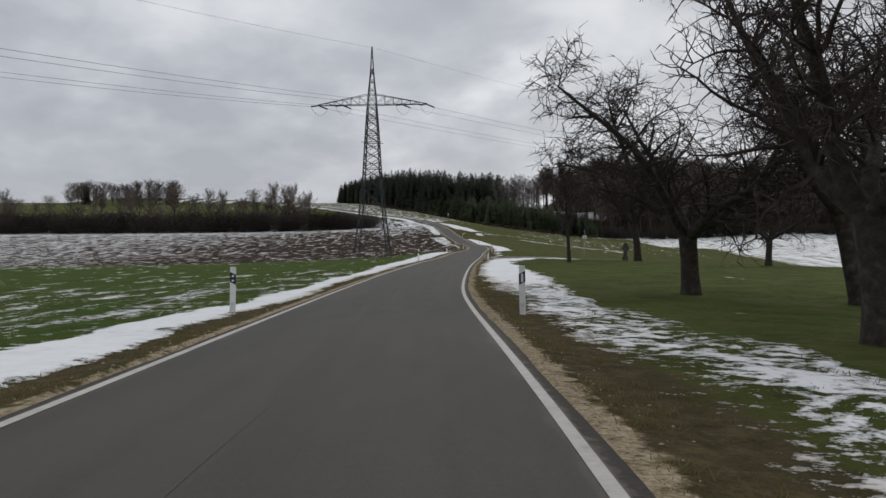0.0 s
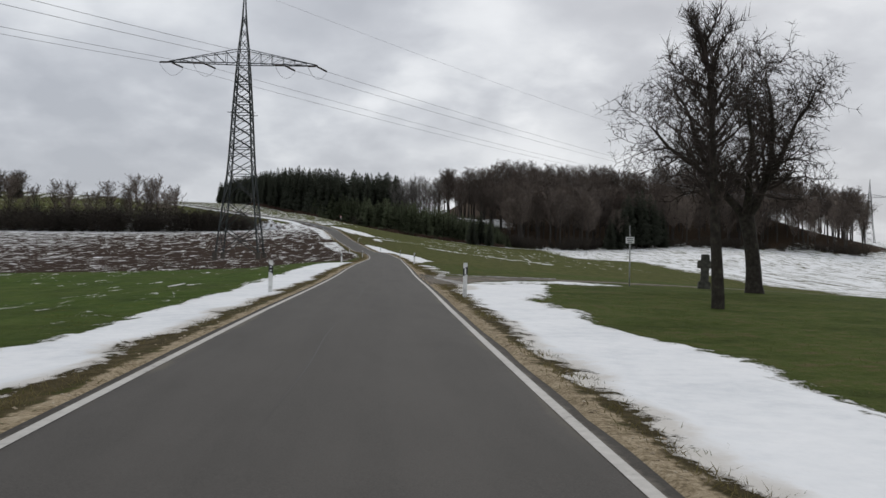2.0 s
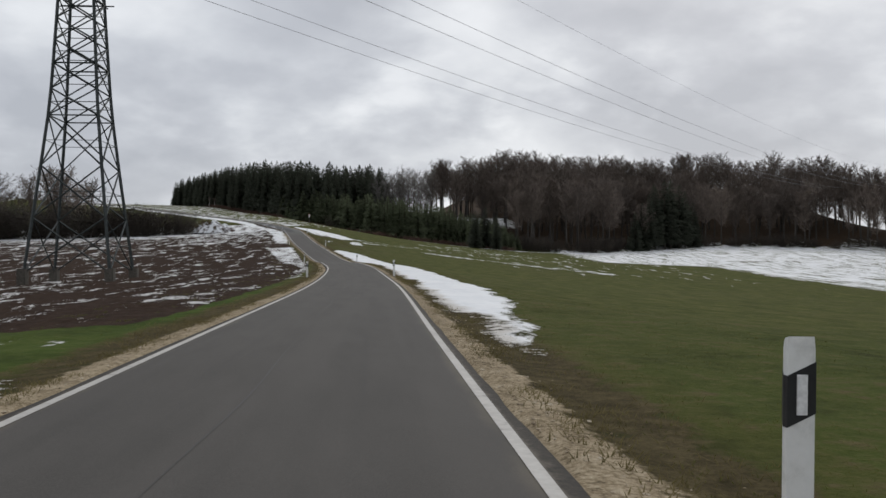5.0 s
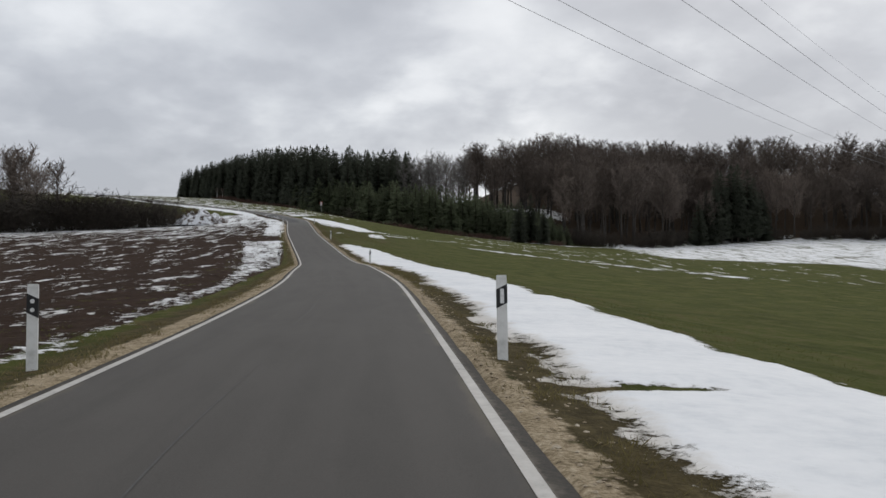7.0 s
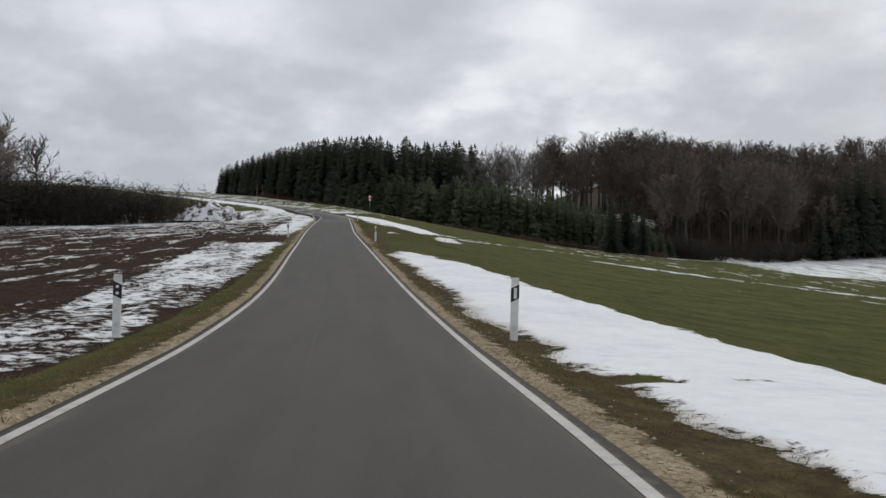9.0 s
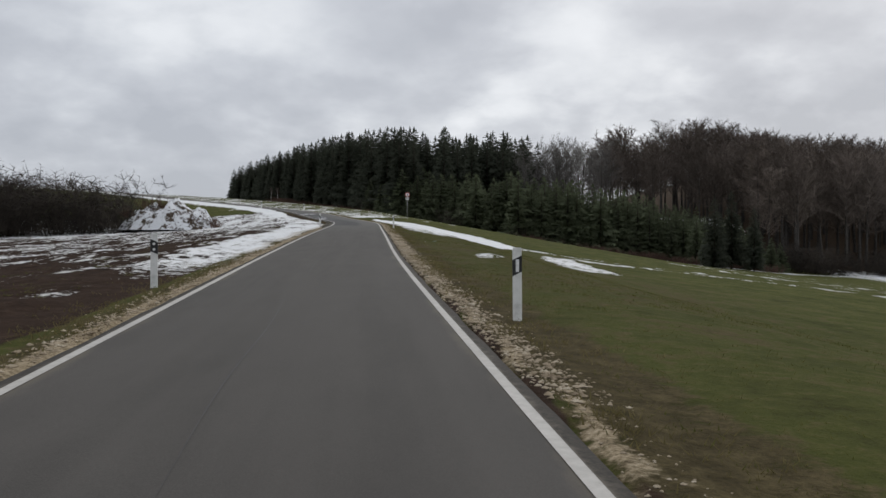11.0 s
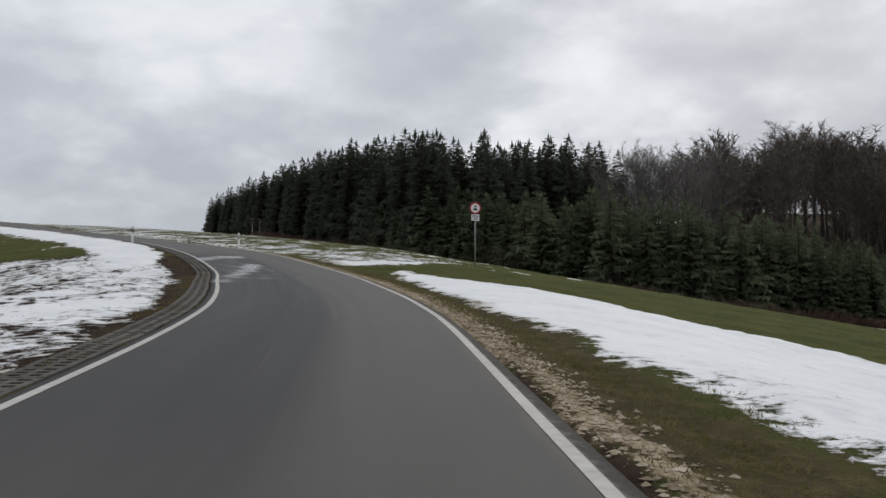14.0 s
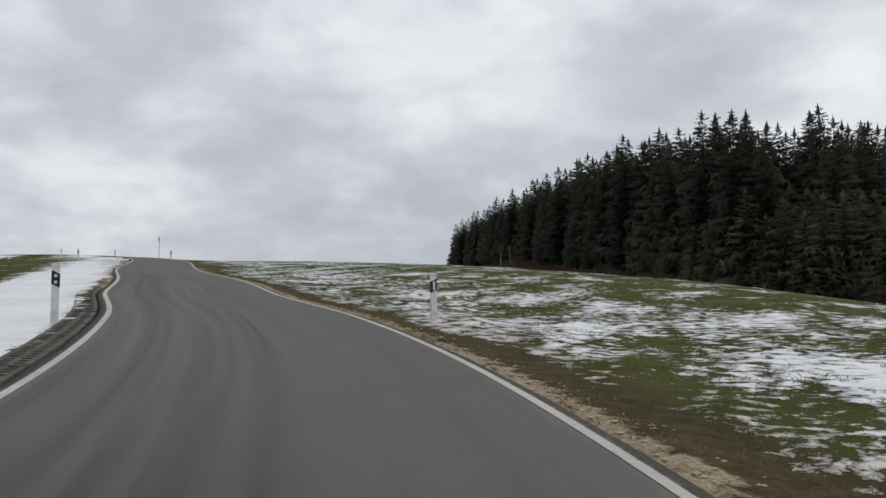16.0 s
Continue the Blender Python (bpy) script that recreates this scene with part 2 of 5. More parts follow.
def asphalt_material():
    m, nt, b = material("worn_asphalt", 0.85, 0, 0.22)
    k = Nodes(nt)
    big, mid, grit = k.noise(0.35, 4, 0.6, (1.0, 0.12, 1)), k.noise(1.8, 5, 0.6, (1, 0.25, 1)), k.noise(90, 3, 0.7)
    c = k.ramp(mid, (0.3, (0.049, 0.044, 0.039)), (0.7, (0.081, 0.073, 0.065)))
    c = k.mix(0.5, c, k.ramp(grit, (0.3, (0.033, 0.030, 0.027)), (0.7, (0.107, 0.098, 0.088))))
    c = k.mix(k.math("MULTIPLY", k.smooth(big, 0.36, 0.66), 0.30), c, (0.054, 0.049, 0.044))
    # smears that follow the lane
    lane = k.N("ShaderNodeCombineXYZ")
    k.L(k.attr("across"), lane.inputs[0])
    k.L(k.attr("along"), lane.inputs[1])

    def smear(sx, sy, detail):
        mp = k.N("ShaderNodeMapping")
        mp.inputs["Scale"].default_value = (sx, sy, 1)
        k.L(lane.outputs[0], mp.inputs[0])
        n = k.N("ShaderNodeTexNoise")
        n.inputs["Scale"].default_value, n.inputs["Detail"].default_value = 1.0, detail
        k.L(mp.outputs[0], n.inputs[0])
        return n.outputs[0]

    tyre = k.smooth(k.math("ADD", k.attr("track"), k.math("MULTIPLY", k.math("SUBTRACT", smear(3.2, 0.05, 4), 0.5), 2.4)), 0.35, 0.85)
    c = k.mix(k.math("MULTIPLY", tyre, k.math("ADD", 0.22, k.math("MULTIPLY", k.attr("bend"), 0.62))), c, (0.036, 0.035, 0.035))
    # milky sky reflection on the wet bend, put into the colour as pale streaks
    milk_sheen = k.smooth(k.math("MULTIPLY", k.attr("bend"), smear(2.6, 0.10, 5)), 0.44, 0.60)
    c = k.mix(k.math("MULTIPLY", milk_sheen, 0.42), c, (0.14, 0.14, 0.145))
    patch = k.smooth(smear(1.7, 0.06, 5), 0.42, 0.60)
    c = k.mix(k.math("MULTIPLY", patch, 0.26), c, (0.092, 0.083, 0.075))
    # wet sheen at the grazing view up the bend, painted as lighter asphalt
    c = k.mix(k.math("MULTIPLY", k.attr("pale"), 0.60), c, k.mix(0.5, c, (0.20, 0.197, 0.19)))
    rubber = k.math("MULTIPLY", k.smooth(smear(2.6, 0.03, 4), 0.46, 0.66), k.attr("bend"))
    c = k.mix(k.math("MULTIPLY", rubber, 0.42), c, (0.032, 0.032, 0.033))
    dust = k.smooth(k.math("ADD", k.attr("edge"), k.math("MULTIPLY", k.math("SUBTRACT", mid, 0.5), 1.2)), 0.45, 0.8)
    c = k.mix(k.math("MULTIPLY", dust, 0.45), c, (0.16, 0.135, 0.10))
    # crumbly outer rim, with the shadow of the edge step put into its colour
    brim = k.smooth(k.math("ADD", k.attr("brim"), k.math("MULTIPLY", k.math("SUBTRACT", k.noise(6, 4, 0.65), 0.5), 1.4)), 0.3, 0.8)
    c = k.mix(k.math("MULTIPLY", brim, 0.92), c, k.ramp(k.noise(28, 4, 0.7), (0.35, (0.013, 0.011, 0.009)), (0.65, (0.045, 0.037, 0.028))))
    c = k.mix(k.math("MULTIPLY", k.attr("damp"), 0.66), c, (0.034, 0.035, 0.038))
    wet = k.smooth(k.math("ADD", k.attr("wet"), k.math("MULTIPLY", k.math("SUBTRACT", smear(1.5, 0.5, 4), 0.5), 0.9)), 0.22, 0.85)
    c = k.mix(k.math("MULTIPLY", wet, 0.35), c, (0.04, 0.042, 0.045))
    k.L(c, b.inputs["Base Color"])
    k.set(b.inputs["Roughness"], k.math("SUBTRACT", 0.82, k.math("MULTIPLY", wet, 0.56)))
    k.set(b.inputs["Specular IOR Level"], k.math("ADD", 0.22, k.math("MULTIPLY", wet, 0.28)))
    bn = k.N("ShaderNodeBump")
    k.set(bn.inputs["Strength"], k.math("SUBTRACT", 0.35, k.math("MULTIPLY", wet, 0.3)))
    bn.inputs["Distance"].default_value = 0.006
    k.L(k.math("ADD", grit, k.math("MULTIPLY", mid, 0.4)), bn.inputs["Height"])
    k.L(bn.outputs[0], b.inputs["Normal"])
    return m


def paint_material():
    m, nt, b = material("worn_road_paint", 0.7)
    k = Nodes(nt)
    wear = k.math("ADD", k.math("MULTIPLY", k.noise(9, 5, 0.7), 0.6), k.math("MULTIPLY", k.noise(0.7, 4), 0.4))
    c = k.ramp(wear, (0.33, (0.20, 0.185, 0.165)), (0.42, (0.41, 0.39, 0.36)), (0.7, (0.56, 0.54, 0.50)))
    k.L(c, b.inputs["Base Color"])
    k.L(k.bump(wear, 0.3, 0.004), b.inputs["Normal"])
    return m


GROUND, ASPHALT, PAINT = ground_material(), asphalt_material(), paint_material()
OLD_ASPHALT = speckled("old_track_asphalt", ((0.36, (0.045, 0.038, 0.030)), (0.5, (0.10, 0.084, 0.064)), (0.64, (0.19, 0.158, 0.118))), 1.6, 0.95, 8, 0.7, 0.03)
BARK = speckled("orchard_bark", ((0.3, (0.018, 0.015, 0.012)), (0.55, (0.045, 0.038, 0.03)), (0.75, (0.085, 0.08, 0.058))), 6, 0.95, 6, 0.8, 0.03, vary=0.3)
TWIG = speckled("bare_twigs", ((0.3, (0.026, 0.020, 0.017)), (0.7, (0.065, 0.05, 0.042))), 2, 0.95, 3, 0, vary=0.3)
FOREST_TWIG = speckled("beech_twigs", ((0.3, (0.088, 0.069, 0.058)), (0.7, (0.180, 0.146, 0.122))), 0.6, 0.95, 3, 0, vary=0.7)
GREY_TWIG = speckled("grey_twigs", ((0.3, (0.11, 0.10, 0.092)), (0.7, (0.20, 0.185, 0.17))), 0.8, 0.95, 3, 0, vary=0.5)
GREY_BARK = speckled("grey_beech_bark", ((0.3, (0.036, 0.031, 0.027)), (0.7, (0.09, 0.082, 0.074))), 3, 0.95, 5, 0.4, 0.02, vary=0.4)
NEEDLE = needles("spruce_needles", ((0.3, (0.070, 0.077, 0.060)), (0.6, (0.090, 0.099, 0.074)), (0.8, (0.114, 0.124, 0.088))), 0.45)
YOUNG_NEEDLE = needles("young_spruce_needles", ((0.3, (0.112, 0.128, 0.080)), (0.6, (0.140, 0.160, 0.098)), (0.8, (0.172, 0.190, 0.116))), 0.45)
SPRUCE_BARK = speckled("spruce_bark", ((0.3, (0.03, 0.024, 0.02)), (0.7, (0.09, 0.075, 0.06))), 4, 0.95, 5, 0.5, 0.02)
BUSH = speckled("hedge_stems", ((0.3, (0.024, 0.020, 0.016)), (0.7, (0.066, 0.054, 0.043))), 1.1, 0.95, 4, 0, vary=0.5)
STEEL = speckled("galvanised_steel", ((0.3, (0.026, 0.031, 0.031)), (0.7, (0.058, 0.066, 0.065))), 3, 0.6, 4, 0.1, 0.002, metal=0.3)
WIRE = speckled("aluminium_wire", ((0.3, (0.20, 0.20, 0.21)), (0.7, (0.30, 0.30, 0.31))), 3, 0.6, 3, 0, metal=0.3)
GALVANISED = speckled("pale_galvanised_tube", ((0.3, (0.26, 0.26, 0.25)), (0.7, (0.40, 0.40, 0.385))), 8, 0.5, 4, 0.1, 0.002, metal=0.4)
GLASS_BROWN = speckled("brown_insulator", ((0.3, (0.03, 0.022, 0.018)), (0.7, (0.06, 0.04, 0.03))), 4, 0.3, 3, 0)
POST_WHITE = speckled("white_post_plastic", ((0.3, (0.52, 0.52, 0.50)), (0.5, (0.70, 0.70, 0.68)), (0.8, (0.78, 0.78, 0.77))), 7, 0.5, 5, 0.1, 0.002)
POST_BLACK = speckled("black_post_band", ((0.3, (0.012, 0.012, 0.013)), (0.7, (0.03, 0.03, 0.031))), 9, 0.45, 4, 0)
REFLECTOR = speckled("white_reflector", ((0.3, (0.6, 0.6, 0.6)), (0.7, (0.8, 0.8, 0.8))), 40, 0.2, 2, 0.2, 0.001, spec=0.6)
SIGN_WHITE = speckled("sign_white", ((0.3, (0.72, 0.72, 0.71)), (0.7, (0.80, 0.80, 0.79))), 5, 0.4, 4, 0)
SIGN_RED = speckled("sign_red", ((0.3, (0.42, 0.025, 0.025)), (0.7, (0.52, 0.04, 0.04))), 5, 0.4, 4, 0)
SIGN_BLACK = speckled("sign_black", ((0.3, (0.015, 0.015, 0.015)), (0.7, (0.03, 0.03, 0.03))), 5, 0.4, 3, 0)
STONE = speckled("weathered_cross_stone", ((0.3, (0.035, 0.035, 0.03)), (0.55, (0.09, 0.088, 0.075)), (0.8, (0.19, 0.18, 0.15))), 5, 0.95, 6, 0.7, 0.02)
PAVER = speckled("concrete_paver", ((0.3, (0.05, 0.045, 0.038)), (0.6, (0.10, 0.09, 0.076)), (0.8, (0.15, 0.138, 0.12))), 9, 0.95, 5, 0.5, 0.006, vary=0.4)
GRIT = speckled("loose_gravel", ((0.3, (0.19, 0.145, 0.095)), (0.5, (0.35, 0.285, 0.20)), (0.7, (0.54, 0.47, 0.37))), 3.5, 0.95, 3, 0)
DRY_GRASS = needles("dry_grass_blades", ((0.3, (0.10, 0.085, 0.038)), (0.55, (0.18, 0.15, 0.07)), (0.8, (0.28, 0.235, 0.13))), 0.0)


# ---- shapes ----
class Geo:
    """Gathers vertices and faces of one mesh."""

    def __init__(self):
        self.v, self.f = [], []

    def tube(self, pts, radii, sides=5, cap=False):
        base = len(self.v)
        n = len(pts)
        for i, (p, r) in enumerate(zip(pts, radii)):
            d = (pts[min(i + 1, n - 1)] - pts[max(i - 1, 0)])
            d = d.normalized() if d.length > 1e-9 else Vector((0, 0, 1))
            a = d.cross(Vector((0.31, 0.2, 0.93)) if abs(d.z) < 0.9 else Vector((1, 0, 0))).normalized()
            b = d.cross(a)
            for k in range(sides):
                w = 2 * math.pi * k / sides
                self.v.append(p + a * (r * math.cos(w)) + b * (r * math.sin(w)))
        for i in range(n - 1):
            for k in range(sides):
                q = base + i * sides
                self.f.append((q + k, q + (k + 1) % sides, q + sides + (k + 1) % sides, q + sides + k))
        if cap:
            self.f.append(tuple(base + k for k in reversed(range(sides))))
            self.f.append(tuple(base + (n - 1) * sides + k for k in range(sides)))

    def poly(self, *pts):
        base = len(self.v)
        self.v.extend(pts)
        self.f.append(tuple(range(base, base + len(pts))))

    def box(self, c, s, turn=None):
        base = len(self.v)
        for dx in (-1, 1):
            for dy in (-1, 1):
                for dz in (-1, 1):
                    p = Vector((dx * s[0] / 2, dy * s[1] / 2, dz * s[2] / 2))
                    self.v.append(Vector(c) + (turn @ p if turn else p))
        for f in ((0, 1, 3, 2), (4, 6, 7, 5), (0, 4, 5, 1), (2, 3, 7, 6), (0, 2, 6, 4), (1, 5, 7, 3)):
            self.f.append(tuple(base + i for i in f))

    def bar(self, a, b, w):
        """A square bar from a to b."""
        self.tube([Vector(a), Vector(b)], [w * 0.7, w * 0.7], 4, True)

    def mesh(self, name, mat, smooth=False):
        me = bpy.data.meshes.new(name)
        me.from_pydata([tuple(p) for p in self.v], [], self.f)
        me.materials.append(mat)
        if smooth:
            me.polygons.foreach_set("use_smooth", [True] * len(me.polygons))
        me.update()
        return me


def part(name, geo, mat, parent, label="", smooth=False):
    ob = new(name, geo.mesh(name, mat, smooth) if isinstance(geo, Geo) else geo)
    ob.parent = parent
    return tagged(ob, label)


def smoothstep(x, a, b):
    t = np.clip((np.asarray(x, float) - a) / (b - a), 0, 1)
    return t * t * (3 - 2 * t)


def hash2(i, j, seed):
    h = (i.astype(np.int64) * 374761393 + j.astype(np.int64) * 668265263 + seed * 1274126177) & 0xFFFFFFFF
    h = ((h ^ (h >> 13)) * 1274126177) & 0xFFFFFFFF
    return ((h ^ (h >> 16)) & 0xFFFF) / 65535.0


def vnoise(x, y, seed=0, octaves=3):
    """Value noise between 0 and 1."""
    x, y = np.asarray(x, float), np.asarray(y, float)
    total, amp, norm = 0.0, 1.0, 0.0
    for o in range(octaves):
        i, j = np.floor(x), np.floor(y)
        u, v = x - i, y - j
        u, v = u * u * (3 - 2 * u), v * v * (3 - 2 * v)
        a, b = hash2(i, j, seed + o), hash2(i + 1, j, seed + o)
        c, d = hash2(i, j + 1, seed + o), hash2(i + 1, j + 1, seed + o)
        total = total + amp * (a * (1 - u) * (1 - v) + b * u * (1 - v) + c * (1 - u) * v + d * u * v)
        norm += amp
        amp *= 0.5
        x, y = x * 2.03 + 11.7, y * 2.03 + 5.1
    return total / norm


# ---- the lie of the land ----
# centre line of the road: x, y, z
ROAD = [(-0.9, -60, 0.05), (-1.15, -25, 0.05), (-1.25, 6.4, 0.05), (-1.36, 27.9, 0.0), (-0.92, 39.6, 0.12), (-0.36, 50.7, 0.22), (0.36, 62.3, 0.34), (1.2, 74.2, 0.44),
        (1.99, 86.4, 0.55), (2.78, 98.3, 0.76), (4.7, 126, 1.05), (6.58, 153.2, 1.33), (7.12, 164.5, 1.47), (7.56, 175.6, 1.67), (7.83, 186.8, 1.96), (7.65, 198.2, 2.26),
        (7.4, 209.6, 2.46), (7.13, 216, 2.52), (6.8, 222, 2.71), (4.9, 247, 4.4), (2.66, 275.8, 6.6), (1.99, 286.5, 7.47), (1.34, 297.2, 8.3), (0.7, 307.5, 9.07), (0.1, 317.4, 9.85),
        (-0.76, 327, 10.65), (-2.73, 337.1, 11.48), (-5.02, 346, 12.3), (-8.31, 353.6, 13.36), (-10.4, 357.6, 13.88), (-13.9, 363.1, 14.6), (-18.6, 369.2, 15.4),
        (-22.3, 374.6, 16.1), (-33.7, 389.9, 18.0), (-50.5, 414.5, 21.2), (-78, 445, 25.2), (-130, 480, 30.0), (-200, 520, 33.0)]


def catmull(points, step=0.5):
    p = np.array(points, float)
    p = np.vstack([2 * p[0] - p[1], p, 2 * p[-1] - p[-2]])
    out = []
    for i in range(1, len(p) - 2):
        n = max(2, int(np.linalg.norm(p[i + 1] - p[i]) / step))
        a, b = p[i], p[i + 1]
        la, lb, lc = (np.linalg.norm(p[j + 1] - p[j]) for j in (i - 1, i, i + 1))
        ma = lb * ((p[i + 1] - p[i]) / lb * la + (p[i] - p[i - 1]) / la * lb) / (la + lb)
        mb = lb * ((p[i + 2] - p[i + 1]) / lc * lb + (p[i + 1] - p[i]) / lb * lc) / (lb + lc)
        for t in np.linspace(0, 1, n, endpoint=False):
            out.append((2 * t**3 - 3 * t**2 + 1) * a + (t**3 - 2 * t**2 + t) * ma + (-2 * t**3 + 3 * t**2) * b + (t**3 - t**2) * mb)
    out.append(p[-2])
    return np.array(out)


LINE = catmull(ROAD)
TANG = np.gradient(LINE[:, :2], axis=0)
TANG /= np.linalg.norm(TANG, axis=1)[:, None]
RIGHT = np.stack([TANG[:, 1], -TANG[:, 0]], 1)
GRADE = np.gradient(LINE[:, 2]) / np.linalg.norm(np.gradient(LINE[:, :2], axis=0), axis=1)


def road_coords(x, y):
    """The number of the nearest point of the centre line, and the way to its right."""
    x, y = np.ravel(x), np.ravel(y)
    idx, off = np.zeros(len(x), int), np.zeros(len(x))
    for lo in range(0, len(x), 20000):
        q = np.stack([x[lo:lo + 20000], y[lo:lo + 20000]], 1)
        best, who = np.full(len(q), 1e18), np.zeros(len(q), int)
        coarse = LINE[::8, :2]
        d2 = (q[:, None, 0] - coarse[None, :, 0]) ** 2 + (q[:, None, 1] - coarse[None, :, 1]) ** 2
        c = d2.argmin(1) * 8
        for k in range(-8, 9):
            j = np.clip(c + k, 0, len(LINE) - 1)
            dd = (q[:, 0] - LINE[j, 0]) ** 2 + (q[:, 1] - LINE[j, 1]) ** 2
            m = dd < best
            best[m], who[m] = dd[m], j[m]
        idx[lo:lo + 20000] = who
        v = q - LINE[who, :2]
        s = v[:, 0] * RIGHT[who, 0] + v[:, 1] * RIGHT[who, 1]
        off[lo:lo + 20000] = np.where(s < 0, -1, 1) * np.sqrt(best)
    return idx, off


def half_width(y):
    return np.interp(y, [-60, 322, 328, 337, 346, 354, 363, 600], [1.87, 1.87, 1.92, 2.18, 2.34, 2.28, 2.2, 2.1])


# edge of the wood, from its far western corner to the east
WOOD = np.array([(-110, 640), (-67, 573), (-41, 525), (-20, 482), (0, 448), (25, 428), (75, 420), (107, 440), (140, 470), (175, 492), (228, 462), (250, 425), (275, 385), (330, 372)], float)


def wood_depth(x, y):
    """How far a place lies behind the edge of the wood (0 in the open)."""
    x, y = np.asarray(x, float), np.asarray(y, float)
    edge = np.interp(x, WOOD[:, 0], WOOD[:, 1])
    return np.where((x > -110) & (x < 330), np.maximum(y - edge, 0), 0) * 0.8


def profile(y):
    return np.interp(y, [-3000, -60, 6.8, 28, 50, 86, 127, 164, 186, 220, 247, 276, 308, 337, 349, 440, 573, 640, 760, 1500, 4000],
                     [-4, 0, -0.02, -0.03, 0.2, 0.5, 0.97, 1.5, 2.05, 2.85, 4.55, 6.6, 9.05, 11.5, 12.7, 21.0, 32.0, 35.5, 36, 20, 0])


def open_land(x, y):
    """The height of the land without the road."""
    x, y = np.asarray(x, float), np.asarray(y, float)
    ref = np.interp(y, [-60, 6.8, 50, 86, 127, 165, 187, 220, 276, 308, 337, 420, 700], [-1, -1.3, -0.3, 2, 4.8, 7.2, 7.9, 7, 2.7, 0.7, -2.7, -8, -40])
    e = x - ref
    p = profile(y)
    a_r = np.interp(y, [-200, 0, 70, 110, 150, 302, 349, 436, 490, 620, 900], [2, 2, 2.5, 6, 8, 9.8, 14, 18, 19, 20, 12])
    # at the farm track and above the bend the slope sets in slowly
    slow = np.interp(y, [25, 50, 110, 150, 325, 348, 362, 425], [0, 35, 35, 0, 0, 20, 20, 0])
    q = np.maximum(e, 0)
    q = q * q / np.maximum(q + slow, 1e-6)
    right = -a_r * (1 + 0.010 * slow) * (1 - np.exp(-q / 70)) * (1 - 0.17 * smoothstep(x, 105, 210) * smoothstep(y, 300, 400))
    a_l = np.interp(y, [-200, 0, 150, 250, 335, 352, 380], [3, 3, 3, 3.2, 3.3, 1.0, 0.0])
    left = -a_l * (1 - np.exp(np.minimum(e, 0) / 38))
    left = left + smoothstep(y, 352, 410) * 3.6 * (1 - np.exp(np.minimum(e, 0) / 40)) * smoothstep(y, 620, 480)
    rise = (1 - smoothstep(x, 248, 292)) * np.minimum(wood_depth(x, y) * 0.23 * smoothstep(x, 5, 70), 11 + 19 * smoothstep(x, 78, 120)) * smoothstep(y, 1100, 750)
    dip = 1.6 * np.exp(-((x + 17) / 20) ** 2 - ((y - 485) / 36) ** 2) + 0.9 * np.exp(-((x - 4) / 16) ** 2 - ((y - 440) / 22) ** 2)
    return p + right + left + rise - dip


def ground_height(x, y, idx=None, off=None):
    shape = np.shape(x)
    x, y = np.ravel(np.asarray(x, float)), np.ravel(np.asarray(y, float))
    if idx is None:
        idx, off = road_coords(x, y)
    along = np.clip((x - LINE[idx, 0]) * TANG[idx, 0] + (y - LINE[idx, 1]) * TANG[idx, 1], -0.6, 0.6)
    rz, a = LINE[idx, 2] + GRADE[idx] * along, np.abs(off)
    edge = half_width(LINE[idx, 1]) + 0.18
    verge = rz - 0.015 - 0.10 * smoothstep(a, edge, edge + 1.1)
    land = open_land(x, y)
    w = smoothstep(a, edge + 0.6, np.where(off > 0, 11.0, 14.0))
    # past the end of the road's line the land takes over
    z = verge * (1 - w) + land * w
    z = np.where(a < edge - 0.03, rz - 0.12, z)
    z = z + (vnoise(x * 0.9, y * 0.9, 4, 3) - 0.5) * 0.10 * smoothstep(a, edge + 0.1, edge + 3) * (1 - track_area(x, y))
    return z.reshape(shape)


def track_area(x, y):
    """1 on the farm track and its mouth."""
    side = np.interp(x, [2, 3, 5.5, 9, 14, 22, 32, 48, 66], [84.9, 85.7, 87.2, 88.9, 90.3, 91.8, 93.5, 95.5, 97.5])
    wide = 1.5 + 7.6 * np.clip(1 - (x - 2.6) / 7.5, 0, 1) ** 1.7
    return band(y - side, -wide, wide, 0.35) * ((x > 2) & (x < 66))


def at_ground(x, y):
    return float(ground_height(np.array([x]), np.array([y]))[0])


def band(v, a, b, soft):
    return smoothstep(v, a - soft, a + soft) * (1 - smoothstep(v, b - soft, b + soft))


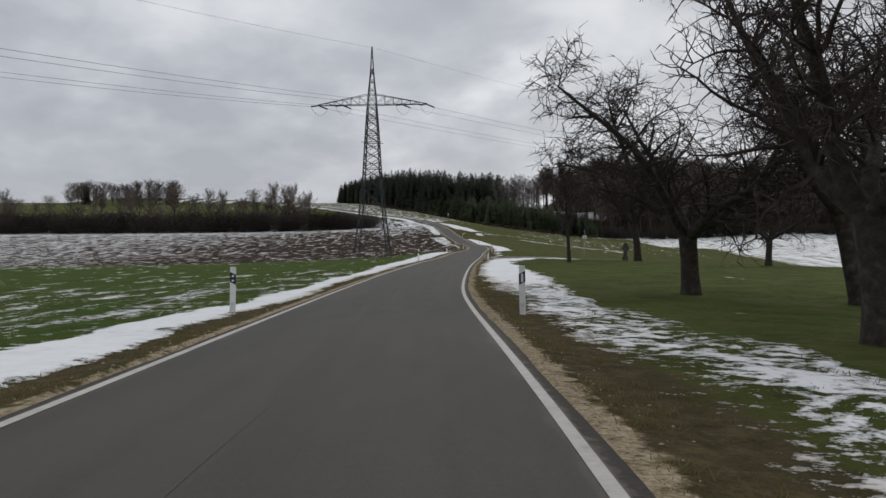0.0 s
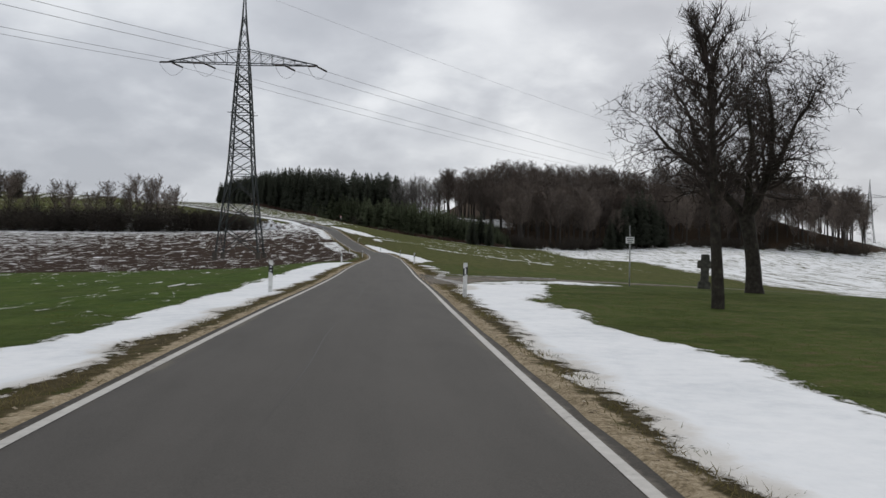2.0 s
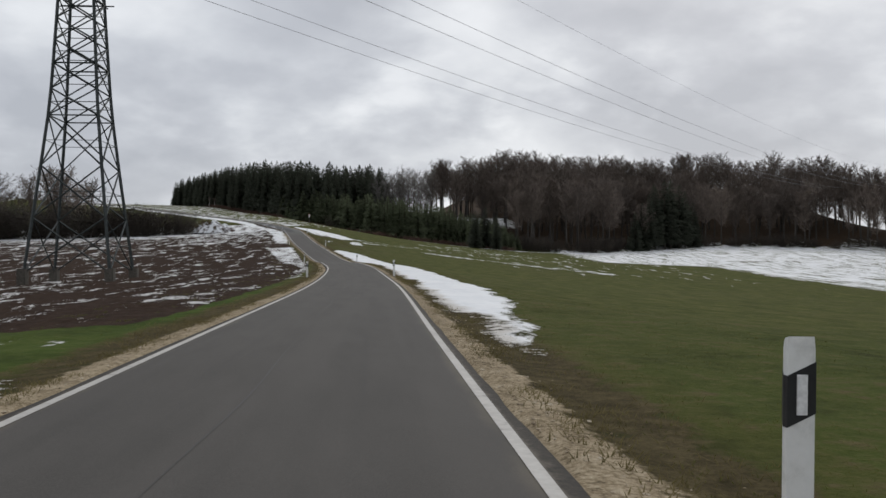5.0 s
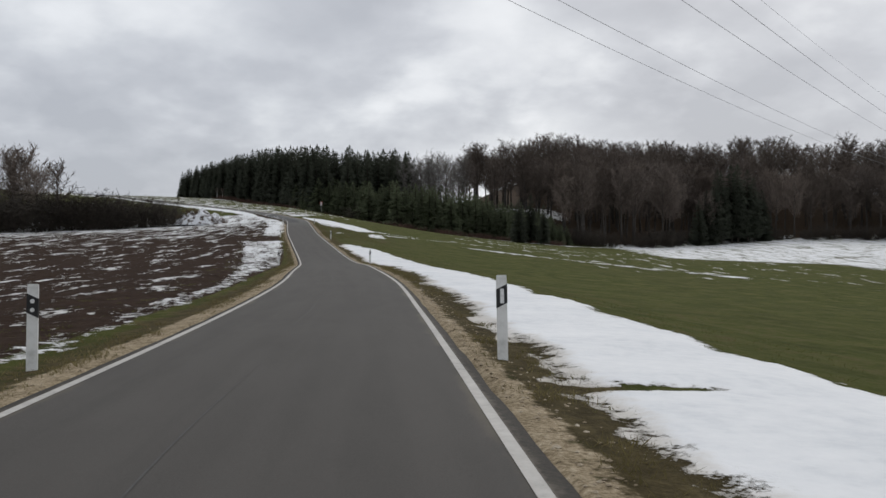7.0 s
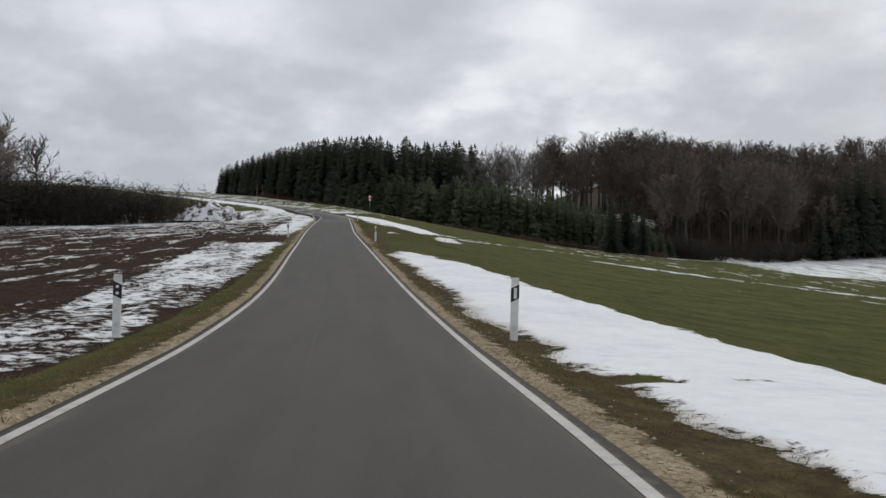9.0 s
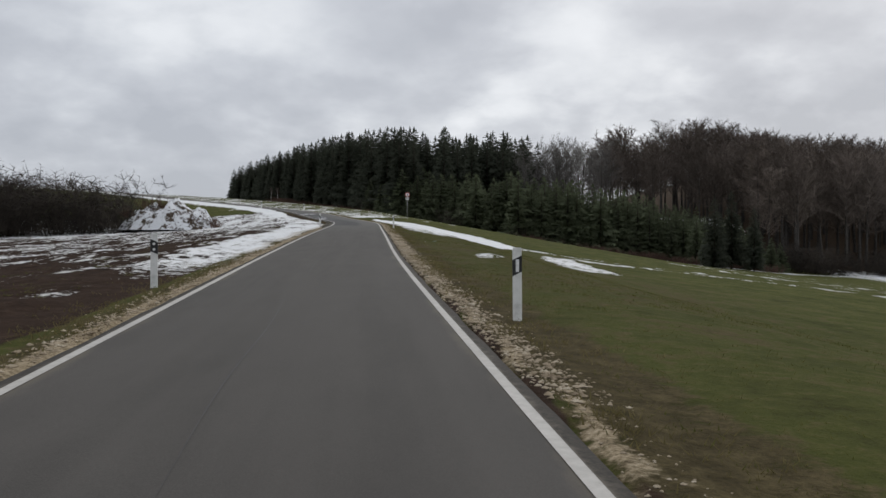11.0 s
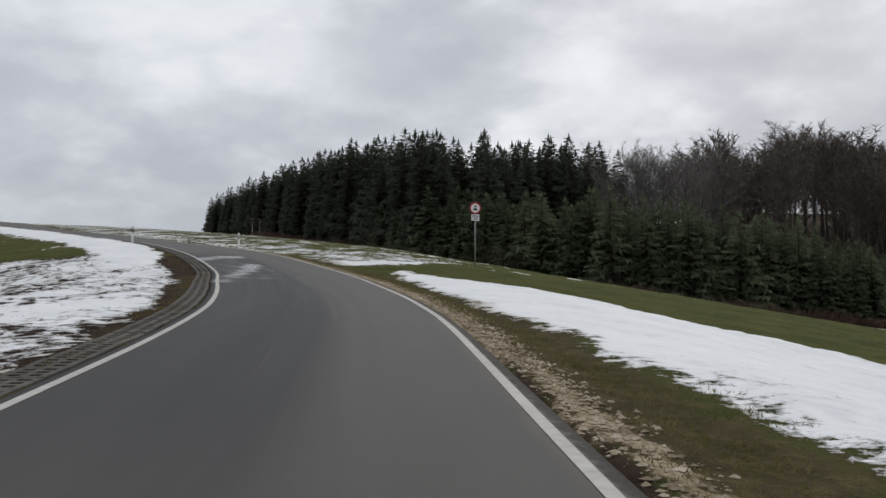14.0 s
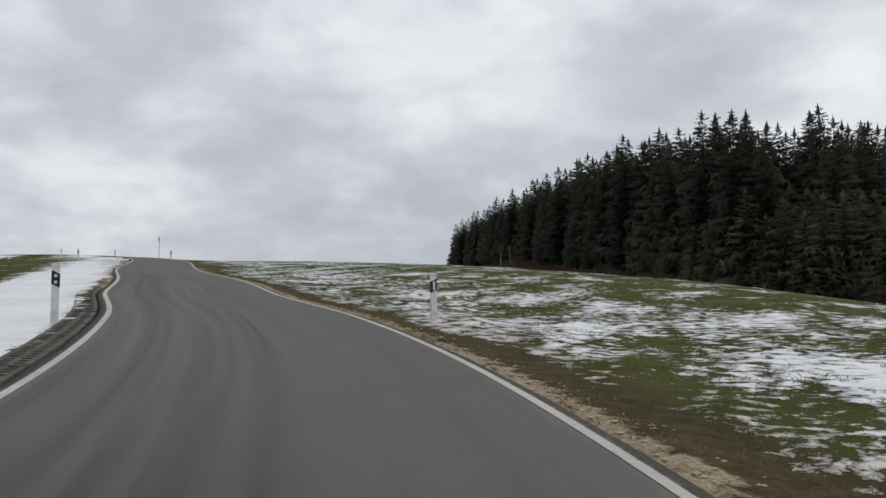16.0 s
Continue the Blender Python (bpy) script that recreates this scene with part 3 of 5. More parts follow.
def covers(x, y, idx, off):
    """How much snow, tilled soil, gravel, dry grass, young corn and leaf litter lies at each place."""
    s, d = LINE[idx, 1], off
    beyond = y > 375
    wob = (vnoise(x * 0.6, y * 0.45, 21, 4) - 0.5)
    fine = (vnoise(x * 1.9, y * 1.9, 33, 2) - 0.5)
    dw = d + wob * 0.9 + fine * 0.35
    snow = np.zeros(len(x))
    # verge on the right
    inner = np.interp(s, [-60, 18, 26, 30, 36, 40, 64, 70, 75, 78, 125, 152, 161, 165, 183, 187, 195, 199, 208, 222, 234, 245, 300, 308, 312, 319, 322, 330, 336, 342, 346], [3.2, 3.0, 3.3, 2.5, 2.9, 2.45, 2.55, 2.9, 2.65, 3.1, 3.0, 2.85, 3.25, 3.05, 3.2, 3.05, 3.45, 3.1, 3.5, 3.0, 3.1, 2.8, 4.5, 4.0, 3.4, 3.8, 3.55, 3.25, 3.8, 4.1, 4.9])
    outer = np.interp(s, [-60, 18, 26, 33, 50, 64, 70, 80, 128, 150, 160, 185, 195, 204, 212, 220, 226, 232, 241, 246, 252, 302, 306, 311, 318, 322, 331, 335, 339, 342, 346], [4.8, 4.8, 5.2, 5.2, 4.9, 4.45, 4.7, 7.0, 3.2, 5.6, 6.1, 5.95, 6.2, 6.9, 7.5, 7.3, 6.7, 6.2, 5.8, 4.6, 3.0, 6.0, 8.0, 9.6, 13.0, 14.5, 13.2, 10.2, 7.2, 5.7, 5.5])
    on = np.clip(band(s, 19, 80.6, 0.8) + band(s, 126, 249, 3) + band(s + wob * 2.0, 303, 347, 1.0), 0, 1)
    full = np.interp(s, [19, 33, 42, 126, 140, 245, 300, 314, 322, 347], [0.58, 0.68, 1.08, 0.9, 1.1, 1.1, 0.58, 0.66, 0.9, 1.05])
    snow = np.maximum(snow, on * band(dw, inner - 0.05, outer + 0.15, 0.75) * full)
    snow = np.maximum(snow, band(s, -60, 22, 2) * band(dw, 2.7, 6.0, 0.6) * 0.50)
    snow = np.maximum(snow, band(s, 94, 117, 1.5) * band(dw, 3.0, 4.2, 0.4) * (0.66 + 0.8 * wob))
    snow = np.maximum(snow, band(s, 301.5, 306, 1.2) * band(dw, 13.6, 20, 0.8) * 0.58)
    snow = np.maximum(snow, band(s, 253, 312, 6) * band(dw, 3.6, 9, 1) * 0.16)
    for gap, reach in ((167.0, 4.6), (214.0, 5.0)):
        snow *= 1 - 0.85 * band(s + wob * 0.8, gap - 0.22, gap + 0.22, 0.2) * band(d, 2, reach, 0.5)
    # verge on the left
    inner = np.interp(s, [-60, 6, 16, 24, 34, 40, 53, 72, 84, 101, 110, 225, 260, 280, 305, 313, 321, 333, 340, 348, 358, 366, 400], [3.3, 3.2, 3.2, 2.65, 2.9, 2.7, 2.65, 2.85, 2.9, 3.0, 2.9, 3.0, 2.8, 2.45, 2.15, 2.3, 2.85, 3.1, 3.5, 4.0, 3.1, 2.6, 2.6])
    outer = np.interp(s, [-60, 8, 15, 30, 42, 56, 72, 82, 90, 113, 122, 127, 262, 278, 292, 303, 340, 352, 365, 400], [5.6, 5.6, 4.4, 3.7, 3.6, 3.95, 4.3, 4.65, 4.9, 5.2, 5.0, 3.4, 4.6, 5.0, 5.0, 5.0, 6.6, 6.2, 6.0, 6.0])
    on = np.clip(band(s, -60, 125, 2) + smoothstep(s, 258, 276), 0, 1)
    full = np.interp(s, [-60, 120, 258, 280, 300, 325, 345, 352, 400], [1.0, 1.0, 0.68, 0.78, 0.76, 0.70, 0.74, 1.0, 1.0])
    snow = np.maximum(snow, on * band(-dw, inner - 0.1, outer + 0.1, 0.45) * full)
    snow = np.maximum(snow, band(s, 164, 258, 4) * band(-dw, np.interp(s, [164, 195, 225, 240, 250], [3.3, 3.5, 3.2, 2.9, 2.7]), np.interp(s, [164, 195, 215, 258], [4.2, 4.6, 5.8, 7.2]), 0.4) * np.interp(s, [164, 215, 235, 258], [0.52, 0.54, 0.60, 0.66]))
    snow = np.maximum(snow, band(s, 283, 341, 5) * band(-d, 4, 26, 3) * 0.44)
    # fields: streaks that lie in the furrows
    left_field = (d < -4) & ~beyond
    dens = np.interp(y, [-60, 20, 60, 110, 140, 180, 250, 300, 318, 331], [0.42, 0.43, 0.35, 0.28, 0.37, 0.36, 0.36, 0.38, 0.42, 0.64])
    far_up = smoothstep(-x, 30, 110) * 0.10
    snow = np.maximum(snow, np.where(left_field, (dens * (1 - smoothstep(y, 347, 355))) + far_up * smoothstep(y, 120, 180), 0))
    snow = np.maximum(snow, np.where((x < 0) & (y >= 345), np.where(d < -5, 0.31, 0.0), 0))
    bound = np.interp(y, [0, 60, 150, 200, 300, 400], [45, 56, 80, 92, 94, 96])
    white = smoothstep(x, bound - 3 + wob * 3, bound + 3)
    field = np.where((d > 5), np.interp(y, [0, 60, 120, 330, 352, 380, 470, 600], [0.20, 0.20, 0.14, 0.10, 0.30, 0.39, 0.42, 0.46]), 0)
    field = field * (1 - 0.35 * smoothstep(x, 4, 22) * smoothstep(y, 340, 352))
    strips = band(x, 34, bound - 6, 6) * band(y, 235, 400, 25) * (x > 5)
    field = np.maximum(field, 0.26 * strips)
    snow = np.maximum(snow, field)
    snow = np.maximum(snow, np.where(x > 5, white * 0.76 * smoothstep(y, -150, 60), 0))
    snow = np.maximum(snow, band(s + wob * 2.0, 349.8, 352.4, 0.6) * band(d, 3.6, 9 + 6 * wob, 1.2) * 0.86)
    snow = np.maximum(snow, smoothstep(s, 351, 353.5) * band(dw, 3.3, 14, 0.5) * 0.49)
    # thin streaks across the meadow and a strip of snow along the foot of the wood
    for x0, y0, x1, y1, wide in ((25, 286, 54, 253, 1.1), (20, 306, 47, 288, 0.5), (30, 342, 60, 330, 0.8), (9, 328, 30, 322, 0.6), (5.5, 80.4, 13.0, 86.2, 1.5), (13.8, 304, 13.2, 287, 1.3), (8.4, 281.5, 7.5, 276.5, 0.5)):
        length = math.hypot(x1 - x0, y1 - y0)
        ux, uy = (x1 - x0) / length, (y1 - y0) / length
        run, away = (x - x0) * ux + (y - y0) * uy, (x - x0) * uy - (y - y0) * ux
        snow = np.maximum(snow, band(run, 1, length, 2) * band(away + wob * 1.2, -wide, wide, 0.5) * 0.68)
    foot = np.interp(x, WOOD[:, 0], WOOD[:, 1]) - y
    snow = np.maximum(snow, band(foot + wob * 3, 3.0, 8.5, 1.2) * band(x, -30, 98, 4) * 0.62)
    behind = wood_depth(x, y)
    in_wood = smoothstep(behind, 1, 6) * (1 - smoothstep(x, 262, 288))
    snow = np.where(in_wood > 0, snow * (1 - in_wood) + in_wood * (0.14 + 0.6 * band(x, 34, 92, 8) * band(behind, 34, 54, 5)), snow)
    a = np.abs(d)
    wider = half_width(s) - 1.87
    edge = half_width(s) + 0.12
    snow = snow * smoothstep(a, edge + 0.15, edge + 0.45)
    # side track and the earth path stay bare but for a strip of ice
    on_track = track_area(x, y)
    snow = snow * (1 - 0.95 * on_track)
    ice = np.abs((x - 4.6) * 0.9 + (y - 88.6) * 0.45) < 0.7
    snow = np.maximum(snow, ice * on_track * ((y > 83.5) & (y < 92)) * 0.66)
    path = band(s, 346.4, 348.8, 0.5) * band(d, 2.0, 30, 0.5)
    snow = snow * (1 - path)
    # soil
    start = np.interp(x, [-200, -60, 0], [160, 147, 133])
    soil = np.where(d < 0, smoothstep(y, start - 1.5, start + 1.5) * (1 - smoothstep(y, 349, 353)) * smoothstep(-d, np.interp(s, [160, 190, 225, 240], [3.5, 3.1, 2.8, 2.6]), np.interp(s, [160, 190, 225, 240], [4.4, 3.8, 3.4, 3.2])), 0)
    soil = soil * (1 - smoothstep(y, 315, 333) * 0.25)
    soil = np.maximum(soil, path * 0.36 * (1 - smoothstep(d, 4, 12)))
    g_out = np.interp(s, [-60, 60, 95, 120, 140, 262, 285, 310, 325, 335, 345, 352, 380], [2.3, 2.35, 2.65, 2.6, 2.4, 2.38, 2.6, 2.6, 2.4, 2.7, 2.5, 2.4, 2.35])
    gravel = np.where(d > 0, band(d - wider, 1.86, g_out, 0.22), band(-d - wider, 1.86, np.interp(s, [-60, 80, 95, 200, 215, 255, 270, 300], [2.25, 2.3, 2.6, 2.6, 2.35, 2.35, 2.4, 2.4]), 0.2)) * 0.82
    crumb = np.where(d > 0, band(s, 250, 322, 5) * band(d - wider, 1.9, 2.17, 0.07), 0)
    gravel = gravel * (1 - crumb)
    soil = np.maximum(soil, crumb * 0.85)
    gravel = np.maximum(gravel, path * band(d, 1.5, 3.6, 0.6) * 0.75)
    dry = band(a - wider, 2.0, np.where(d < 0, np.interp(s, [150, 200, 235], [3.5, 3.2, 2.8]), 3.5), 0.5) * np.where(d < 0, 0.72, 0.85)
    dry = np.maximum(dry, np.where(d > 0, band(s, 262, 300, 6) * band(d, 2, 4.2, 0.8) * 0.50, 0))
    dry = np.maximum(dry, np.where(d > 0, (0.32 + 0.16 * band(s, 262, 325, 8)) * (1 - smoothstep(d, 6, 28)), 0))
    lush = np.where((d < -3.5) & (y < 160), 1.0, 0.0) + np.where(d > 4, np.interp(y, [0, 110, 160], [0.5, 0.5, 0.2]), 0)
    lush = np.where(y > 340, 0.25, lush)
    litter = in_wood
    hedge = band(y, 331.5, 341, 1.0) * (x < -22)
    litter = np.maximum(litter, hedge)
    paved = (d < 0) * smoothstep(s, 306, 312) * (1 - smoothstep(s, 368, 374)) * band(-d, 2.0, 3.1, 0.2)
    gravel = gravel * (1 - paved)
    soil = np.maximum(soil, paved * 0.62)
    rim_r = np.interp(s, [-60, 18, 26, 37, 42, 72, 78, 125, 160, 190, 245, 300, 312, 335, 345], [3.2, 3.0, 3.2, 3.0, 2.5, 2.5, 3.4, 3.0, 2.85, 3.1, 2.9, 3.2, 3.4, 3.2, 4.2])
    dirt = np.where(d > 0, 1 - smoothstep(dw, rim_r, rim_r + 0.75), 1 - smoothstep(-dw, 2.6, 3.4)) * (a < 6)
    dirt = np.maximum(dirt, band(s, -60, 22, 3) * band(d, 2.4, 6, 0.4) * 0.35)
    plough = np.maximum(np.where(x > 5, white, 0), 0.5 * strips) * (1 - in_wood)
    near = 1 - smoothstep(a, 6.5, 9.5)
    return snow, soil, gravel, dry, lush, litter, dirt, plough, near


def axis(fine_lo, fine_hi, step, lo, hi, grow=1.13):
    mid = list(np.arange(fine_lo, fine_hi + step / 2, step))
    up, s = [], step
    while (up[-1] if up else mid[-1]) < hi:
        s = min(s * grow, 160)
        up.append((up[-1] if up else mid[-1]) + s)
    down, s = [], step
    while (down[-1] if down else mid[0]) > lo:
        s = min(s * grow, 160)
        down.append((down[-1] if down else mid[0]) - s)
    return np.array(down[::-1] + mid + up)


def build_ground():
    xs, ys = axis(-22, 17, 0.24, -3000, 3000, 1.09), axis(-4, 384, 0.42, -1500, 3500, 1.07)
    X, Y = np.meshgrid(xs, ys)
    x, y = X.ravel(), Y.ravel()
    idx, off = road_coords(x, y)
    snow, soil, gravel, dry, lush, litter, dirt, plough, near = covers(x, y, idx, off)
    z = ground_height(x, y, idx, off)
    z = z + 0.05 * smoothstep(snow + (vnoise(x * 1.1, y * 0.7, 50, 3) - 0.5), 0.45, 0.75) * (np.abs(off) > half_width(LINE[idx, 1]) + 0.3)
    furrow = soil * (vnoise(x * 1.4, y * 2.2, 60, 2) - 0.5) * 0.16 * smoothstep(np.abs(off), 3.2, 4.2)
    z = z + furrow
    nx, ny = len(xs), len(ys)
    i = np.arange(nx * ny).reshape(ny, nx)
    faces = np.stack([i[:-1, :-1], i[:-1, 1:], i[1:, 1:], i[1:, :-1]], -1).reshape(-1, 4)
    z = z - 0.09 * track_area(x, y) * (np.abs(off) > half_width(LINE[idx, 1]) + 0.25)
    me = bpy.data.meshes.new("ground")
    me.vertices.add(nx * ny)
    me.vertices.foreach_set("co", np.stack([x, y, z], 1).ravel())
    me.loops.add(faces.size)
    me.loops.foreach_set("vertex_index", faces.ravel().astype(np.int32))
    me.polygons.add(len(faces))
    me.polygons.foreach_set("loop_start", np.arange(0, faces.size, 4, dtype=np.int32))
    me.polygons.foreach_set("use_smooth", np.ones(len(faces), bool))
    me.update(calc_edges=True)
    for name, values in (("snow", snow), ("soil", soil), ("gravel", gravel), ("dry", dry), ("lush", lush), ("litter", litter), ("dirt", dirt), ("plough", plough), ("near", near)):
        me.attributes.new(name, "FLOAT", "POINT").data.foreach_set("value", np.asarray(values, np.float32))
    me.materials.append(GROUND)
    tagged(new("ground", me), "patchy snow over meadow grass and brown ploughed soil", "ground", kind="structure")


build_ground()


def ribbon(name, cross, mat, attrs=None, lo=-58, hi=520):
    """A strip along the road; cross gives offsets and lifts for a station's y."""
    rows = [j for j in range(len(LINE)) if lo < LINE[j, 1] < hi]
    verts, n = [], None
    for j in rows:
        c = cross(LINE[j, 1], j)
        n = len(c)
        for off, up in c:
            verts.append((LINE[j, 0] + RIGHT[j, 0] * off, LINE[j, 1] + RIGHT[j, 1] * off, LINE[j, 2] + up))
    faces = [(r * n + k, r * n + k + 1, (r + 1) * n + k + 1, (r + 1) * n + k) for r in range(len(rows) - 1) for k in range(n - 1)]
    me = bpy.data.meshes.new(name)
    me.from_pydata(verts, [], faces)
    me.polygons.foreach_set("use_smooth", [True] * len(me.polygons))
    me.materials.append(mat)
    if attrs:
        v = np.array(verts)
        station = np.repeat(np.array([LINE[j, 1] for j in rows]), n)
        offs = np.array([o for j in rows for o, _ in cross(LINE[j, 1], j)])
        for key, values in attrs(v, station, offs).items():
            me.attributes.new(key, "FLOAT", "POINT").data.foreach_set("value", np.asarray(values, np.float32))
    me.update()
    return new(name, me)


def edge_wave(j, side):
    return 0.05 * (float(vnoise(np.array([LINE[j, 1] * 0.9]), np.array([side * 7.0]), 8, 2)[0]) - 0.5)


def road_cross(y, j):
    h = float(half_width(y)) + 0.17
    l, r = h + edge_wave(j, 1), h + edge_wave(j, 2)
    inner = np.linspace(-h + 0.13, h - 0.13, 15)
    return [(-l, -0.14), (-l, -0.012), (-h + 0.10, -0.001)] + [(o, 0.0) for o in inner] + [(h - 0.10, -0.001), (r, -0.012), (r, -0.14)]


def road_attrs(v, s, o):
    side = o / (half_width(s) + 0.17)
    wheel = np.exp(-((np.abs(o + 0.05) - 0.75) / 0.28) ** 2)
    bend = smoothstep(s, 306, 332) * (1 - smoothstep(s, 372, 395))
    # meltwater: a strip at its far end, a broad pool before it, a thin film along the inner lane
    far = np.interp(o, [-2.6, -1.1, 0.3], [350.4, 352.4, 352.9])
    strip = band(s, far - 1.5, far, 0.28) * band(o, -2.5, 0.15, 0.25) * 0.74
    centre = np.interp(s, [336, 340, 343.6, 348.4], [-2.05, -1.75, -1.3, -0.40])
    pool = band(s, 336.5, 348.3 + 0.3 * o, 0.35) * band(o - centre, -0.42, 0.34, 0.22) * np.interp(s, [336, 342, 346, 348], [0.55, 0.68, 0.85, 1.0])
    film = band(s, 338, 351, 1.5) * band(o, -2.4, -0.1, 0.3) * 0.36
    skin = band(s, 333, 352.5, 1.0) * band(o, -2.6, 0.2, 0.2) * 0.22
    wet = np.maximum(np.maximum(strip, pool), np.maximum(film, skin))
    track = np.clip(wheel * (0.34 + 0.40 * bend) + bend * 0.46 * smoothstep(-o, -0.6, 0.0), 0, 1)
    # the outermost rim carries the painted step shadow, the bend the painted sheen
    return {"wet": wet, "pale": smoothstep(s, 290, 335), "damp": band(s, 316, 353, 3) * band(o, -2.6, 0.28, 0.22), "track": track, "brim": smoothstep(np.abs(o), half_width(s) + 0.03, half_width(s) + 0.10), "across": o, "along": s, "bend": bend * (0.35 + 0.65 * (o < 0.5)), "edge": smoothstep(np.abs(side), 0.72, 1.0)}


tagged(ribbon("road", road_cross, ASPHALT, road_attrs), "narrow grey asphalt country road with worn surface", "road", kind="structure")


def line_cross(sign):
    def cross(y, j):
        c = sign * (float(half_width(y)) + 0.02 * edge_wave(j, 3))
        return sorted([(c - 0.047, 0.005), (c, 0.006), (c + 0.047, 0.005)])
    return cross


tagged(ribbon("edge_line", line_cross(-1), PAINT), "worn white painted edge line on the asphalt", "road marking", kind="structure")
tagged(ribbon("edge_line", line_cross(1), PAINT), "worn white painted edge line on the asphalt", "road marking", kind="structure")


# a mark on the car's windscreen, added as a thin dark line on the road
GLASS_MARK = speckled("glass_mark", ((0.3, (0.042, 0.04, 0.038)), (0.7, (0.07, 0.067, 0.064))), 6, 0.7, 4, 0)


def mark_cross(y, j):
    c = -0.28 + 0.06 * math.sin(y * 0.21) + 0.03 * math.sin(y * 0.83)
    w = 0.004 + 0.004 * math.sin(y * 0.47)
    return [(c - w, 0.003), (c + w, 0.003)]


tagged(ribbon("road_seam", mark_cross, GLASS_MARK, None, -58, 322), "thin dark line along the road, added for a mark on the windscreen", "road seam", kind="structure")


# side track at the junction
def side_track():
    pts = catmull([(2.2, 85.1, 0), (3, 85.7, 0), (5.5, 87.2, 0), (9, 88.9, 0), (14, 90.3, 0), (22, 91.8, 0), (32, 93.5, 0), (48, 95.5, 0), (66, 97.5, 0)], 0.5)
    n, verts = 15, []
    for x, y, _ in pts:
        wide = 1.4 + 7.4 * max(0.0, min(1.0, 1 - (x - 2.6) / 7.5)) ** 1.7
        for k in np.linspace(-1, 1, n):
            w = wide * k * (1 + 0.04 * math.sin(x * 2.3 + k * 4))
            px, py = x - 0.25 * w, y + w
            idx, off = road_coords(np.array([px]), np.array([py]))
            px += max(0.0, float(half_width(py)) + 0.12 - float(off[0]))
            verts.append((px, py, at_ground(px, py) + (0.0 if abs(k) < 1 else -0.06)))
    faces = [(r * n + k, (r + 1) * n + k, (r + 1) * n + k + 1, r * n + k + 1) for r in range(len(pts) - 1) for k in range(n - 1)]
    me = bpy.data.meshes.new("side_track")
    me.from_pydata(verts, [], faces)
    me.materials.append(OLD_ASPHALT)
    tagged(new("side_track", me), "old cracked asphalt farm track joining the road", "road", kind="structure")


side_track()


def ice_strip(points, label):
    """A thin tongue of grey refrozen snow along a wheel track."""
    pts = catmull([(x, y, w) for x, y, w in points], 0.15)
    n, verts = 7, []
    for i, (x, y, w) in enumerate(pts):
        a, b = pts[max(i - 1, 0)], pts[min(i + 1, len(pts) - 1)]
        d = Vector((b[0] - a[0], b[1] - a[1], 0)).normalized()
        for k in np.linspace(-1, 1, n):
            r = w * k * (0.70 + 0.7 * float(vnoise(np.array([i * 0.09]), np.array([3.0 + 4 * np.sign(k)]), 91, 4)[0]))
            px, py = x - d.y * r, y + d.x * r
            verts.append((px, py, at_ground(px, py) + (0.030 * (1 - k * k) + 0.030 * (float(vnoise(np.array([px * 2.6]), np.array([py * 2.6]), 95, 3)[0]) - 0.5) if abs(k) < 1 else -0.03)))
    faces = [(q * n + k, (q + 1) * n + k, (q + 1) * n + k + 1, q * n + k + 1) for q in range(len(pts) - 1) for k in range(n - 1)]
    me = bpy.data.meshes.new("ice_strip")
    me.from_pydata(verts, [], faces)
    me.polygons.foreach_set("use_smooth", [True] * len(faces))
    me.materials.append(ICE)
    tagged(new("ice_strip", me), label, "ice")


ICE = speckled("grey_ice", ((0.36, (0.10, 0.088, 0.072)), (0.50, (0.22, 0.208, 0.19)), (0.66, (0.40, 0.395, 0.39))), 2.6, 0.75, 7, 0.5, 0.01)
ice_strip([(5.9, 93.4, 0.12), (5.75, 91.5, 0.28), (5.4, 89.5, 0.20), (5.1, 87.8, 0.26), (5.1, 86.0, 0.24), (5.35, 84.2, 0.30), (5.3, 82.0, 0.36), (5.0, 80.0, 0.26), (4.7, 78.4, 0.10)], "tongue of grey refrozen snow on the farm track")
ice_strip([(6.0, 92.5, 0.08), (7.4, 91.5, 0.12), (9.0, 90.9, 0.12), (12.0, 91.5, 0.06)], "thin strip of old snow along the farm track")


# ---- trees ----
def rnd(r, a, b):
    return a + (b - a) * r.random()


def branch_path(r, start, way, length, n, wander, lift):
    pts, d, step = [Vector(start)], Vector(way).normalized(), length / n
    for i in range(n):
        d = (d + Vector((rnd(r, -1, 1), rnd(r, -1, 1), rnd(r, -1, 1))) * wander + Vector((0, 0, lift))).normalized()
        pts.append(pts[-1] + d * step)
    return pts


def twig(geo, a, b, w, side):
    """A thin flat-sided twig, one narrow triangle."""
    geo.poly(a - side * w, a + side * w, b)


def side_way(r, along, lean):
    """A direction that leaves a branch at the given lean (0: along it, 1: square to it)."""
    p = along.orthogonal().normalized()
    p.rotate(Matrix.Rotation(rnd(r, 0, 2 * math.pi), 3, along))
    return (along * (1 - lean) + p * lean).normalized()


